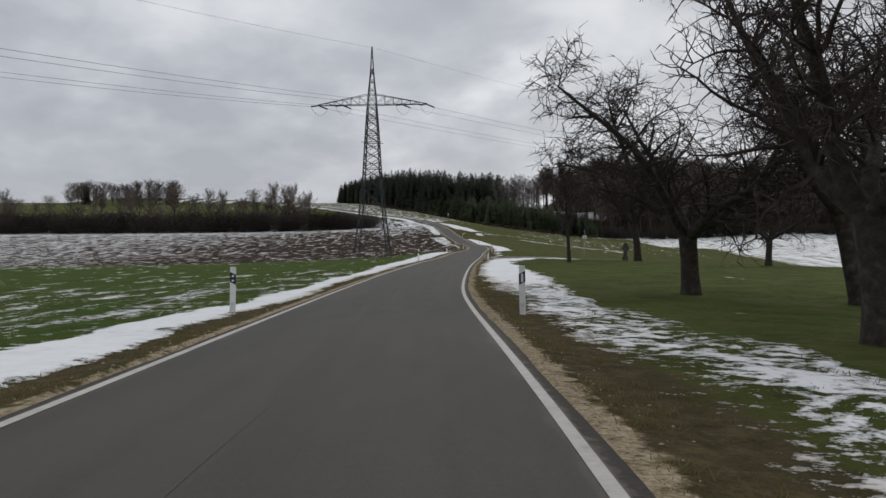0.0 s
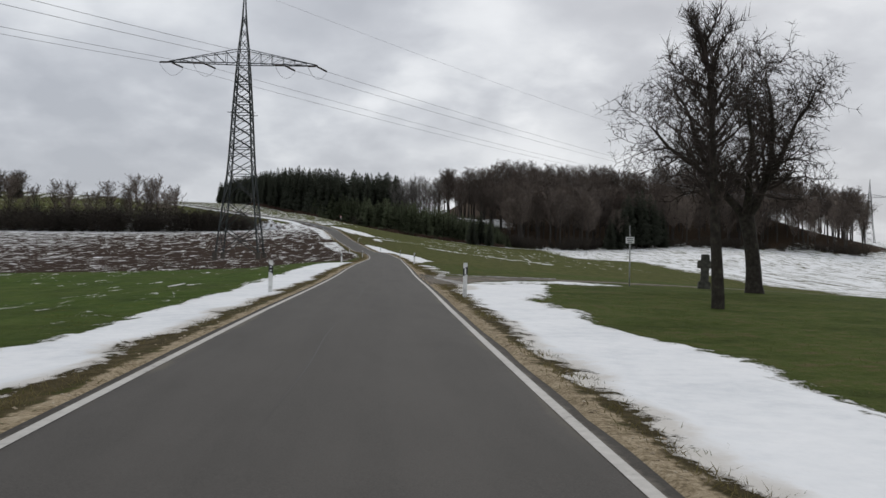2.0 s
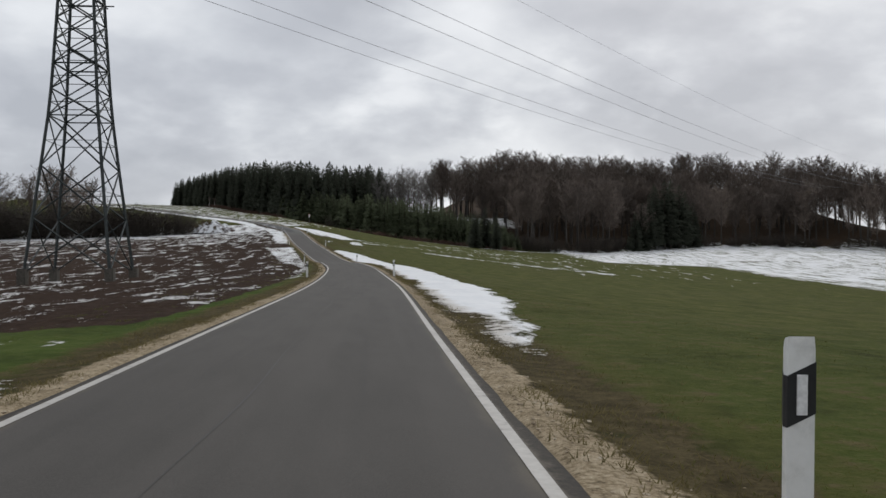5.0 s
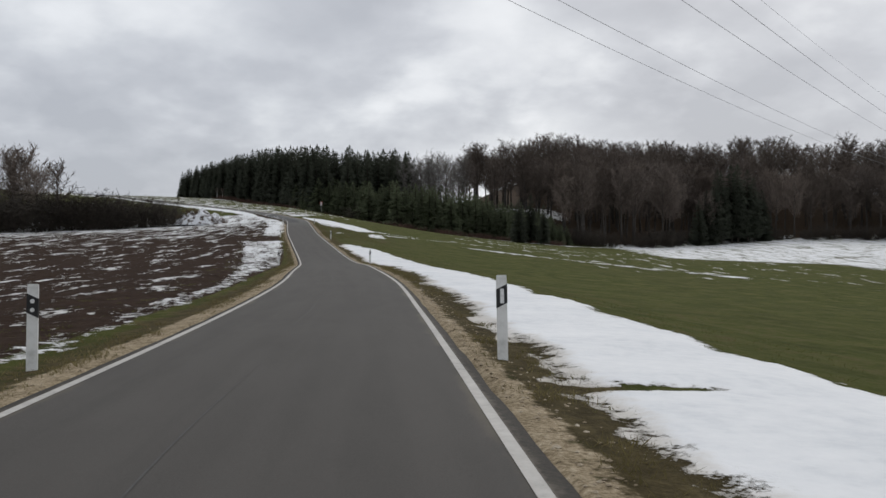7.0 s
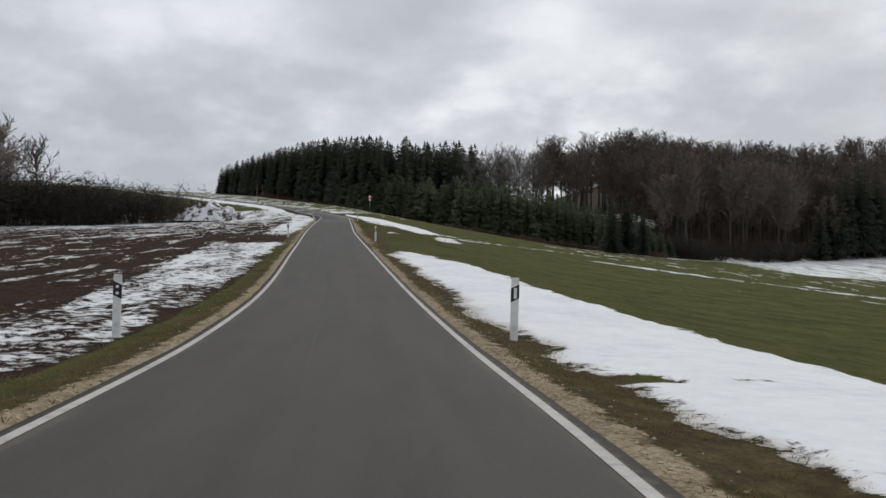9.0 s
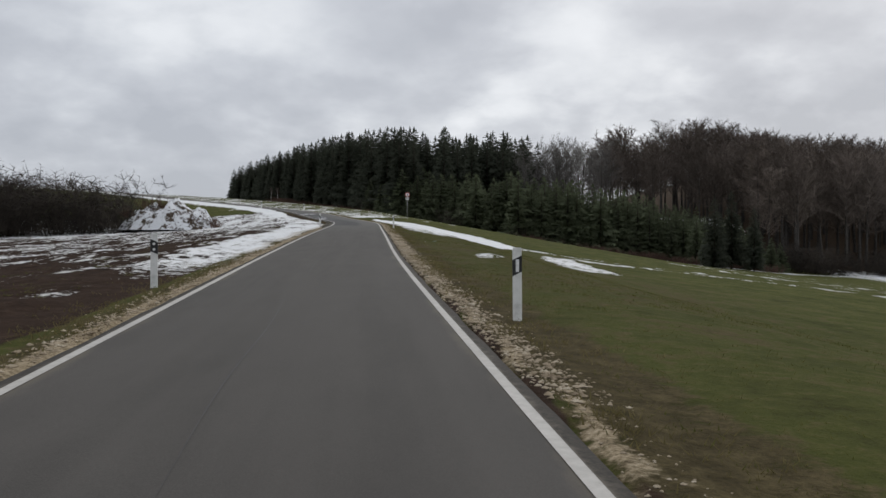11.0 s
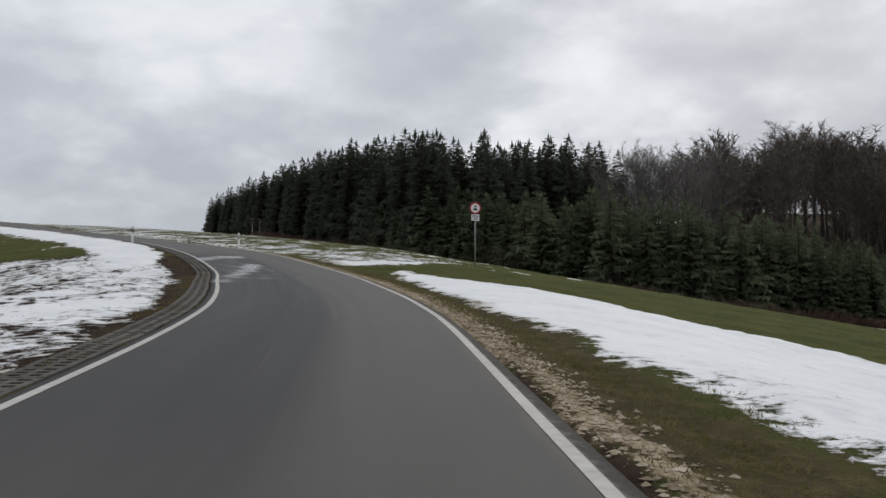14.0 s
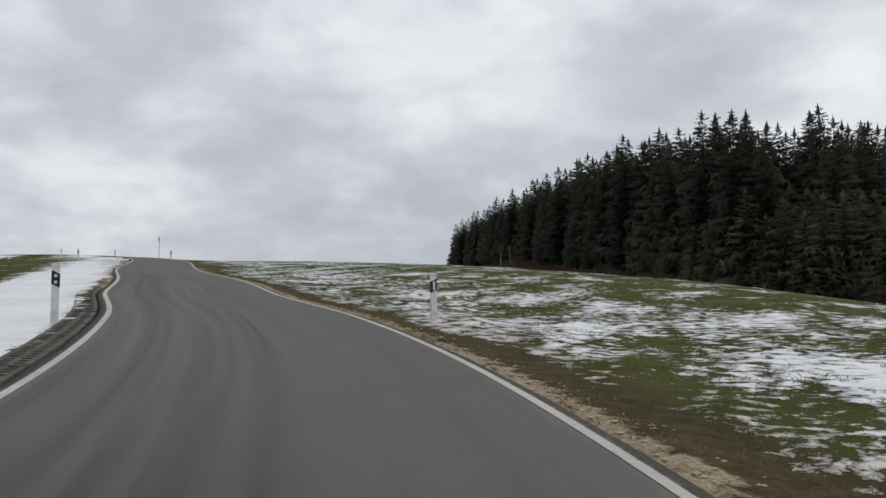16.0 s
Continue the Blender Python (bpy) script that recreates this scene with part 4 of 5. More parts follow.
def spread_tree(r, height, radius, stem, limbs=5, twigs=7, twig_w=0.012, wander=0.28, lean=0.0, reach=()):
    """An old broad fruit tree: short stem, crooked limbs, hanging twigs. Returns trunk and crown."""
    trunk, crown = Geo(), Geo()
    base = branch_path(r, (0, 0, -0.25), (lean, 0, 1), stem + 0.25, 6, 0.07, 0.05)
    trunk.tube(base, [radius * (1.45, 1.12, 1.0, 0.95, 0.92, 0.95, 1.0)[i] for i in range(7)], 9)
    top = base[-1]
    turn, boughs = rnd(r, 0, 6.28), []
    for i in range(limbs):
        w = turn + 2 * math.pi * i / limbs + rnd(r, -0.35, 0.35)
        up = 1.6 if i == 0 else rnd(r, 0.5, 1.0) * (1.0 if stem < 2.4 else 1.7 if radius > 0.2 else 2.6)
        length = (height - stem) * rnd(r, 0.75, 1.0)
        limb = branch_path(r, top - Vector((0, 0, 0.1)), (math.cos(w), math.sin(w), up), length, 9, wander * 0.8, 0.06)
        rr = [radius * (0.62 - 0.055 * k) for k in range(10)]
        trunk.tube(limb, rr, 6)
        boughs.append((limb, rr))
    if reach:
        way = [Vector(q) for q in reach]
        limb = [way[int(f)].lerp(way[int(f) + 1], f - int(f)) + Vector((rnd(r, -0.1, 0.1), rnd(r, -0.1, 0.1), rnd(r, -0.08, 0.08))) for f in np.linspace(0, len(way) - 1.001, 10)]
        rr = [radius * (0.42 - 0.037 * k) for k in range(10)]
        trunk.tube(limb, rr, 6)
        boughs.append((limb, rr))
    for limb, rr in boughs:
        for k in range(2, 10):
            for _ in range((3 if k < 9 else 4) if len(reach) == 0 or limb is not boughs[-1][0] else (2 if k > 4 else 0)):
                along = (limb[k] - limb[k - 1]).normalized()
                blen = height * rnd(r, 0.16, 0.34) * (1.1 - 0.05 * k) * (1.0 if len(reach) == 0 or limb is not boughs[-1][0] else 0.5)
                b = branch_path(r, limb[k], side_way(r, along, rnd(r, 0.5, 0.95)) + Vector((0, 0, 0.2)), blen, 6, wander * 1.25, 0.03)
                crown.tube(b, [max(rr[k] * 0.42 * (1 - 0.13 * q), 0.012) for q in range(7)], 4)
                for q in range(1, 7):
                    for _ in range(2):
                        a2 = (b[q] - b[q - 1]).normalized()
                        c = branch_path(r, b[q], side_way(r, a2, rnd(r, 0.45, 0.9)), height * rnd(r, 0.05, 0.11), 3, wander * 1.3, 0.0)
                        crown.tube(c, [0.016, 0.012, 0.009, 0.005], 3)
                        for _ in range(twigs):
                            p = c[r.randrange(1, 4)]
                            t = side_way(r, (c[-1] - c[0]).normalized(), rnd(r, 0.3, 0.9))
                            end = p + t * height * rnd(r, 0.02, 0.05)
                            twig(crown, p, end, twig_w, t.orthogonal().normalized())
    return trunk, crown


def tall_tree(r, height, radius, first=0.35, spread=0.26, count=30, twig_w=0.045, twigs=9):
    """A bare woodland tree with a long stem and rising branches."""
    trunk, crown = Geo(), Geo()
    stem = branch_path(r, (0, 0, -0.5), (rnd(r, -0.05, 0.05), rnd(r, -0.05, 0.05), 1), height * 0.93, 10, 0.035, 0.03)
    trunk.tube(stem, [radius * (1.25 - 0.115 * i) for i in range(11)], 5)
    for i in range(count):
        f = first + (0.97 - first) * (i + rnd(r, 0, 1)) / count
        q = f * 10
        k = min(int(q), 9)
        p = stem[k].lerp(stem[k + 1], q - k)
        w = i * 2.4 + rnd(r, -0.5, 0.5)
        length = height * spread * (1.15 - 0.75 * abs(f - 0.55) / 0.55) * rnd(r, 0.7, 1.15)
        b = branch_path(r, p, (math.cos(w), math.sin(w), rnd(r, 0.5, 1.3)), length, 5, 0.16, 0.09)
        crown.tube(b, [radius * 0.34 * (1 - 0.17 * z) for z in range(6)], 3)
        for z in range(1, 6):
            for _ in range(2):
                along = (b[z] - b[z - 1]).normalized()
                c = b[z] + (side_way(r, along, rnd(r, 0.35, 0.75)) + Vector((0, 0, 0.25))).normalized() * length * rnd(r, 0.2, 0.42)
                s = (c - b[z]).orthogonal().normalized()
                twig(crown, b[z], c, twig_w * 1.3, s)
                for _ in range(twigs):
                    a = b[z].lerp(c, rnd(r, 0.15, 1.0))
                    t = (side_way(r, (c - b[z]).normalized(), rnd(r, 0.3, 0.9)) + Vector((0, 0, 0.3))).normalized()
                    e = a + t * height * rnd(r, 0.025, 0.065)
                    twig(crown, a, e, twig_w * 0.55, t.orthogonal().normalized())
    return trunk, crown


def spruce(r, height, width, bare=0.12, whorls=22, arms=9):
    """A spruce: straight stem, drooping arms all round it, each with ragged sprays."""
    trunk, crown = Geo(), Geo()
    trunk.tube([Vector((0, 0, -0.4)), Vector((0, 0, height * 0.5)), Vector((0, 0, height * 0.95))], [height * 0.0115, height * 0.008, 0.02], 6)
    for i in range(whorls):
        f = i / (whorls - 1)
        reach = width * ((1 - f) ** 0.72 * 0.95 + 0.05) * (0.6 + 0.4 * min(1, f * 6 + 0.35))
        n = max(5, int(arms * (1 - 0.4 * f)))
        for k in range(n):
            z = height * (bare + (0.975 - bare) * min(1, max(0, f + rnd(r, -0.5, 0.5) / whorls * 2.2)) ** 0.95)
            w = 2 * math.pi * (k + rnd(r, -0.45, 0.45)) / n + i * 0.7
            d = Vector((math.cos(w), math.sin(w), 0))
            s = Vector((-d.y, d.x, 0))
            l = reach * rnd(r, 0.45, 1.15)
            droop = rnd(r, -0.05, 0.5) - 0.75 * max(0, f - 0.72) / 0.28
            p = Vector((0, 0, z)) + d * l * 0.1
            m, e = p + d * l * 0.55 - Vector((0, 0, l * droop * 0.62)), p + d * l - Vector((0, 0, l * droop * 0.7))
            wd = l * rnd(r, 0.12, 0.22)
            hang = Vector((0, 0, -l * rnd(r, 0.14, 0.3)))
            crown.poly(p, m - s * wd + hang * 0.5, e)
            crown.poly(p, e, m + s * wd + hang * 0.5)
            for g in (0.25, 0.4, 0.55, 0.68, 0.8, 0.92):
                q = p.lerp(e, g) if g > 0.55 else p.lerp(m, g / 0.55)
                sg = 1 if r.random() < 0.5 else -1
                t = q + d * l * rnd(r, 0.02, 0.26) + s * sg * wd * rnd(r, 0.9, 1.9) * (1.3 - g * 0.6) + hang * rnd(r, 0.2, 1.5)
                crown.poly(q - d * l * 0.08, t, q + d * l * 0.12)
                t = q + d * l * rnd(r, 0.02, 0.2) - s * sg * wd * rnd(r, 0.5, 1.5) * (1.3 - g * 0.6) + hang * rnd(r, -0.5, 1.0)
                crown.poly(q - d * l * 0.07, t, q + d * l * 0.10)
    for k in range(5):
        w = k * 1.2566
        crown.poly(Vector((math.cos(w) * 0.22, math.sin(w) * 0.22, height * 0.945)), Vector((0, 0, height * 1.0)), Vector((math.cos(w + 0.9) * 0.12, math.sin(w + 0.9) * 0.12, height * 0.93)))
    return trunk, crown


def bush(r, height, width, stems=26, twig_w=0.03):
    g = Geo()
    for i in range(stems):
        w, q = rnd(r, 0, 6.283), math.sqrt(r.random())
        foot = Vector((math.cos(w) * q * width * 0.28, math.sin(w) * q * width * 0.28, -0.2))
        way = Vector((math.cos(w) * q * 0.65, math.sin(w) * q * 0.65, 1))
        b = branch_path(r, foot, way, height * rnd(r, 0.6, 1.05), 5, 0.14, 0.0)
        g.tube(b, [0.045, 0.04, 0.032, 0.024, 0.016, 0.008], 3)
        for z in range(1, 6):
            for _ in range(3):
                along = (b[z] - b[z - 1]).normalized()
                c = b[z] + side_way(r, along, rnd(r, 0.4, 0.9)) * height * rnd(r, 0.12, 0.28)
                twig(g, b[z], c, twig_w, (c - b[z]).orthogonal().normalized())
                for _ in range(4):
                    a = b[z].lerp(c, rnd(r, 0.2, 1))
                    t = side_way(r, (c - b[z]).normalized(), rnd(r, 0.3, 0.9))
                    twig(g, a, a + t * height * rnd(r, 0.05, 0.11), twig_w * 0.6, t.orthogonal().normalized())
    return g


def make_tree(name, pair, bark, leaf, m, label, category="tree", group=""):
    base = new(name, pair[0].mesh("trunk", bark, True))
    tagged(base, label, category, group)
    part("crown", pair[1], leaf, base)
    base.matrix_basis = m
    return base


def put_tree(proto, x, y, turn, size, sink=0.0):
    m = pose(x, y, at_ground(x, y) - sink, 0, 0, turn)
    t = copy_thing(proto, m)
    t.scale = (size, size, size * 1.0)
    return t


R = random.Random(5)
# the orchard beside the road
ORCHARD = [(6.1, 13.7, 7.6, 0.27, 1.9, 338, 0.0, "old leafless apple tree with spreading limbs in the meadow"),
           (7.6, 28.2, 8.4, 0.29, 1.85, 200, 0.0, "broad leafless apple tree with crooked limbs in the meadow"),
           (18.2, 81.3, 10.5, 0.33, 3.4, 250, 0.0, "tall leafless pear tree beside a stone wayside cross"),
           (11.6, 25.5, 8.4, 0.25, 2.6, 160, 0.30, "leaning leafless apple tree with a long stem"),
           (9.6, 66.6, 8.2, 0.17, 2.9, 300, 0.0, "slim leafless fruit tree in the meadow"),
           (25.2, 68.0, 9.6, 0.26, 2.1, 10, 0.05, "leafless fruit tree at the edge of the meadow")]
# a long low bough of the second tree, seen from its own stem
REACH = [Matrix.Rotation(radians(-200), 3, "Z") @ Vector(q) for q in ((0, 0, 1.6), (-1.2, 0.9, 2.9), (-2.4, 2.0, 3.9), (-3.2, 3.2, 4.35), (-3.7, 4.0, 4.45))]
for k, (x, y, h, rad, stem, turn, lean, label) in enumerate(ORCHARD):
    if rad < 0.2:
        make_tree("fruit_tree", tall_tree(random.Random(44), h, 0.15, 0.36, 0.19, 36, 0.016, 10), BARK, TWIG, pose(x, y, at_ground(x, y), 0, 0, turn), label, "tree", "fruit trees in the meadow")
        continue
    make_tree("fruit_tree", spread_tree(random.Random(40 + k), h, rad, stem, 5, 9 if k == 2 else 4, lean=lean, reach=REACH if k == 1 else ()), BARK, TWIG, pose(x, y, at_ground(x, y), 0, 0, turn), label, "tree", "fruit trees in the meadow")

# prototypes of the wood; the first of each kind stands in it too
spruces = [make_tree("spruce_tree", spruce(random.Random(100 + k), 20.0, (3.5, 4.0, 3.2, 3.7)[k], (0.14, 0.05, 0.20, 0.09)[k], 46, 13), SPRUCE_BARK, NEEDLE, pose(-20 + 14 * k, 500, at_ground(-20 + 14 * k, 500)), "tall dark green spruce in the wood", "tree", "spruces of the wood") for k in range(4)]
young = [make_tree("young_spruce", spruce(random.Random(120 + k), 9.0, (2.5, 2.8, 2.3)[k], 0.02, 28, 12), SPRUCE_BARK, YOUNG_NEEDLE, pose(20 + 12 * k, 433, at_ground(20 + 12 * k, 433)), "young green spruce at the edge of the wood", "tree", "young spruces at the edge of the wood") for k in range(3)]
beeches = [make_tree("beech_tree", tall_tree(random.Random(140 + k), 20.0, (0.26, 0.30, 0.23, 0.28, 0.25)[k], (0.36, 0.42, 0.30, 0.38, 0.33)[k], (0.26, 0.30, 0.24, 0.31, 0.27)[k], 38, 0.042, 14), GREY_BARK, FOREST_TWIG, pose(80 + 16 * k, 468, at_ground(80 + 16 * k, 468)), "leafless brown beech of the hillside wood", "tree", "beeches of the wood") for k in range(5)]
field_trees = [make_tree("field_tree", tall_tree(random.Random(190 + k), 10.0, 0.17, (0.16, 0.22)[k], (0.46, 0.40)[k], 30, 0.05, 8), BARK, FOREST_TWIG, pose(-62 - 20 * k, 352, at_ground(-62 - 20 * k, 352)), "round leafless tree beside the field hedge", "tree", "trees beside the hedge") for k in range(2)]
hedge_bushes = []
for k in range(4):
    hb = new("hedge_bush", bush(random.Random(160 + k), 6.0, 6.5, 38, 0.045).mesh("hedge_bush", BUSH))
    hb.matrix_basis = pose(-26 - 5 * k, 336, at_ground(-26 - 5 * k, 336), 0, 0, 70 * k)
    tagged(hb, "dense leafless brown hedge bush along the field", "bush", "bushes of the hedge")
    hedge_bushes.append(hb)


def scatter(region, count, gap, seed, weight=None):
    """Random places inside region(x, y), at least gap apart."""
    r, got = random.Random(seed), []
    tries = 0
    while len(got) < count and tries < count * 120:
        tries += 1
        p = region(r)
        if p and all((p[0] - q[0]) ** 2 + (p[1] - q[1]) ** 2 > gap * gap for q in got):
            got.append(p)
    return got


def edge_y(x):
    return float(np.interp(x, WOOD[:, 0], WOOD[:, 1]))


def tall_zone(r):
    x = rnd(r, -66, 34)
    y = edge_y(x) + rnd(r, 1, 46) + max(0, x) * 0.9
    return x, y


def young_zone(r):
    x = rnd(r, -8, 78)
    return x, edge_y(x) + rnd(r, -1, 5 + max(0, x) * 0.32)


def in_glade(x, y):
    """The thin strip of the wood through which the snowy hill and the sky show."""
    return 26 + (y - 440) * 0.12 < x < 46 + (y - 440) * 0.16


def beech_zone(r):
    x = rnd(r, 26, 300)
    y = edge_y(x) + rnd(r, 2, 120)
    if in_glade(x, y):
        return None
    if x < 78 and y < edge_y(x) + 30:
        return None
    return x, y


for x, y in scatter(tall_zone, 296, 2.5, 1):
    size = float(np.interp(x, [-70, -45, -25, -8, 10, 25, 40], [0.70, 0.91, 1.06, 1.23, 1.26, 1.22, 1.17]) * np.interp(y - edge_y(x), [0, 12, 40], [0.86, 0.94, 1.05])) * rnd(R, 0.88, 1.06)
    put_tree(R.choice(spruces), x, y, rnd(R, 0, 360), size)
for x, y in scatter(young_zone, 230, 1.7, 2):
    put_tree(R.choice(young), x, y, rnd(R, 0, 360), rnd(R, 0.75, 1.2) * float(np.interp(x, [-8, 6, 20, 50, 66, 78], [1.0, 1.35, 1.45, 1.3, 0.9, 0.6])))
for x, y in scatter(young_zone, 26, 4.0, 12):
    put_tree(R.choice(hedge_bushes), x, y - 0.5, rnd(R, 0, 360), rnd(R, 0.55, 0.95))
back_rows = []
for x, y in scatter(beech_zone, 430, 4.5, 3):
    size = rnd(R, 0.95, 1.32) * (0.84 if x < 55 else 0.98 if x < 78 else 1.04)
    if x < 58 and R.random() < 0.5 or x - 1.3 > 0.70 * (y - 69):
        continue
    if y - edge_y(x) < (38 if x > 78 else 62):
        put_tree(R.choice(beeches), x, y, rnd(R, 0, 360), size)
    else:
        back_rows.append((x, y, rnd(R, 0, 360), size, R.randrange(3)))


# the thin grey trees of the glade
glade_tree = make_tree("ash_tree", tall_tree(random.Random(151), 20.0, 0.22, 0.30, 0.25, 26, 0.030, 8), GREY_BARK, GREY_TWIG, pose(38, 460, at_ground(38, 460)), "slim grey leafless tree in a gap of the wood", "tree", "grey trees in the gap of the wood")
for x, y in scatter(lambda r: (lambda y: (rnd(r, 27 + (y - 440) * 0.12, 47 + (y - 440) * 0.18), y))(rnd(r, 450, 484)), 24, 2.9, 21):
    put_tree(glade_tree, x, y, rnd(R, 0, 360), rnd(R, 0.95, 1.2))


def far_wood(rows):
    """The rows of trees further up the hillside, as one mass."""
    kinds = [tall_tree(random.Random(180 + k), 20.0, 0.27, (0.34, 0.40, 0.30)[k], (0.29, 0.27, 0.31)[k], 26, 0.085, 8) for k in range(3)]
    both = []
    for pick, mat in ((0, GREY_BARK), (1, FOREST_TWIG)):
        verts, faces, count = [], [], 0
        for x, y, turn, size, k in rows:
            g = kinds[k][pick]
            v = np.array([tuple(p) for p in g.v]) * size
            c, sn = math.cos(radians(turn)), math.sin(radians(turn))
            verts.append(np.stack([v[:, 0] * c - v[:, 1] * sn + x, v[:, 0] * sn + v[:, 1] * c + y, v[:, 2] + at_ground(x, y)], 1))
            faces += [tuple(i + count for i in f) for f in g.f]
            count += len(v)
        me = bpy.data.meshes.new("far_wood")
        me.from_pydata(np.vstack(verts).tolist(), [], faces)
        me.materials.append(mat)
        both.append(me)
    ob = tagged(new("far_wood", both[0]), "leafless brown beech wood higher on the hillside", "wood", kind="stuff")
    part("crowns", both[1], FOREST_TWIG, ob)


far_wood(back_rows)
for x, y, size in ((60, 409, 0.72), (64, 411, 0.8), (67.5, 409, 0.66), (140, 466, 0.9), (144, 468, 1.1), (148, 470, 1.3), (152, 473, 1.45), (157, 475, 1.6), (161, 478, 1.62), (166, 480, 1.5), (170, 483, 1.35), (175, 486, 1.1), (154, 480, 1.5), (164, 486, 1.5)):
    put_tree(R.choice(spruces[:2]), x, y, rnd(R, 0, 360), size, 1.0)
for x, y in scatter(lambda r: (lambda x: (x, edge_y(x) + rnd(r, -1.5, 5)))(rnd(r, 78, 290)), 85, 2.4, 4):
    if 144 < x < 180 or x - 1.3 > 0.70 * (y - 69):
        continue
    put_tree(R.choice(hedge_bushes), x, y, rnd(R, 0, 360), rnd(R, 0.6, 1.1))
for x, y in scatter(lambda r: (rnd(r, -190, -25), 336 + rnd(r, -2.5, 4)), 110, 1.9, 6):
    put_tree(R.choice(hedge_bushes), x, y, rnd(R, 0, 360), rnd(R, 0.85, 1.12) * float(np.interp(-x, [24, 34, 46], [0.55, 1.0, 1.22])))
for x, y in scatter(lambda r: (rnd(r, -190, -50), rnd(r, 339, 385)), 36, 4.5, 7):
    put_tree(R.choice(field_trees), x, y, rnd(R, 0, 360), rnd(R, 0.7, 1.3))
for x, y in scatter(lambda r: (rnd(r, -196, -140), rnd(r, 448, 470)), 34, 3, 8):
    put_tree(R.choice(field_trees), x, y, rnd(R, 0, 360), rnd(R, 0.8, 1.25))
for x, y, size in ((-140, 455, 0.66), (-143, 458, 0.55), (-186, 456, 0.6)):
    put_tree(spruces[1], x, y, 40 * size, size)
for x, y, size in ((-53.5, 356, 1.15), (-56, 351, 1.05), (-60, 356, 1.45), (-68, 353, 1.25), (-64, 358, 1.3), (-76, 352, 1.4)):
    put_tree(R.choice(field_trees), x, y, rnd(R, 0, 360), size)
for x, y, size in ((-68, 338, 0.5), (-95, 341, 0.55), (-40, 341, 0.35)):
    put_tree(R.choice(young), x, y, rnd(R, 0, 360), size * 2)


BRAMBLE = speckled("bramble_stems", ((0.3, (0.06, 0.035, 0.026)), (0.7, (0.16, 0.10, 0.075))), 2, 0.95, 3, 0, vary=0.4)
bramble = new("bramble_bush", bush(random.Random(170), 1.3, 3.4, 30, 0.02).mesh("bramble_bush", BRAMBLE))
bramble.matrix_basis = pose(0, 445.5, at_ground(0, 445.5))
tagged(bramble, "low reddish-brown bramble scrub at the foot of the wood", "bush", "brambles at the wood")
for x, y in scatter(lambda r: (lambda x: (x, edge_y(x) - rnd(r, 1.2, 5.0)))(rnd(r, -45, 74)), 150, 1.1, 11):
    put_tree(bramble, x, y, rnd(R, 0, 360), rnd(R, 0.7, 1.5))


# ---- posts and signs ----
def delineator(left):
    """A roadside post: slanted top, black slanted band, reflector to the traffic."""
    post = Geo()
    outline = [(-0.06, -0.045), (0.06, -0.045), (0.06, -0.01), (0.035, 0.05), (0.0, 0.06), (-0.035, 0.05), (-0.06, -0.01)]
    levels = [(-0.3, 0, 1.0), (0.80, 0, 1.0), (0.93, 0, 1.0), (0.985, 0.25, 0.93)]
    base = 0
    for z, slope, k in levels:
        for x, y in outline:
            post.v.append(Vector((x * k, y * k, z - slope * (y + 0.045))))
    n = len(outline)
    for l in range(len(levels) - 1):
        for q in range(n):
            post.f.append((l * n + q, l * n + (q + 1) % n, (l + 1) * n + (q + 1) % n, (l + 1) * n + q))
    post.f.append(tuple((len(levels) - 1) * n + q for q in range(n)))
    ob = new("delineator_post", post.mesh("delineator_post", POST_WHITE))
    band_geo, m = Geo(), len(outline)
    for zl, zr in ((0.60, 0.66), (0.82, 0.88)):
        for x, y in outline:
            band_geo.v.append(Vector((x * 1.05, y * 1.06, zl + (zr - zl) * (x * (-1 if left else 1) + 0.06) / 0.12)))
    for q in range(m):
        band_geo.f.append((q, (q + 1) % m, m + (q + 1) % m, m + q))
    b = part("black_band", band_geo, POST_BLACK, ob, "slanted black band")
    if left:
        for z in (0.69, 0.79):
            g = Geo()
            g.tube([Vector((0, -0.047, z)), Vector((0, -0.054, z))], [0.026, 0.024], 12, True)
            part("reflector", g, REFLECTOR, b, "round white reflector")
    else:
        g = Geo()
        g.box((0, -0.051, 0.74), (0.045, 0.008, 0.17))
        part("reflector", g, REFLECTOR, b, "upright white reflector")
    return tagged(ob, "white plastic roadside delineator post with a black band", "roadside post", "delineator posts along the road")


POSTS_R = [(1.46, 18.8, 0), (3.68, 70.4, -4), (6.9, 118.6, -4), (9.77, 168.8, 0), (9.84, 218.0, 4), (6.7, 260.5, 4), (3.2, 313.6, 5), (-10.6, 364.9, 45), (-52.7, 419.7, 40), (-75.9, 442.5, 40)]
POSTS_L = [(-4.65, 20.0, 0), (-1.92, 71.6, -4), (0.8, 120.0, -4), (4.41, 169.2, 0), (3.68, 218.2, 4), (0.6, 264.5, 4), (-2.3, 313.6, 5), (-15.45, 360.2, 40), (-53.5, 407.9, 40), (-87.0, 446.0, 42)]
for spots, left in ((POSTS_R, False), (POSTS_L, True)):
    proto = None
    for x, y, turn in spots:
        m = pose(x, y, at_ground(x, y), R.uniform(-1.2, 1.2), R.uniform(-1.5, 1.5), turn)
        if proto is None:
            proto = delineator(left)
            proto.matrix_basis = m
        else:
            copy_thing(proto, m)


def disc(radius, thick, y, z, sides=36):
    g = Geo()
    g.tube([Vector((0, y, z)), Vector((0, y - thick, z))], [radius, radius], sides, True)
    return g


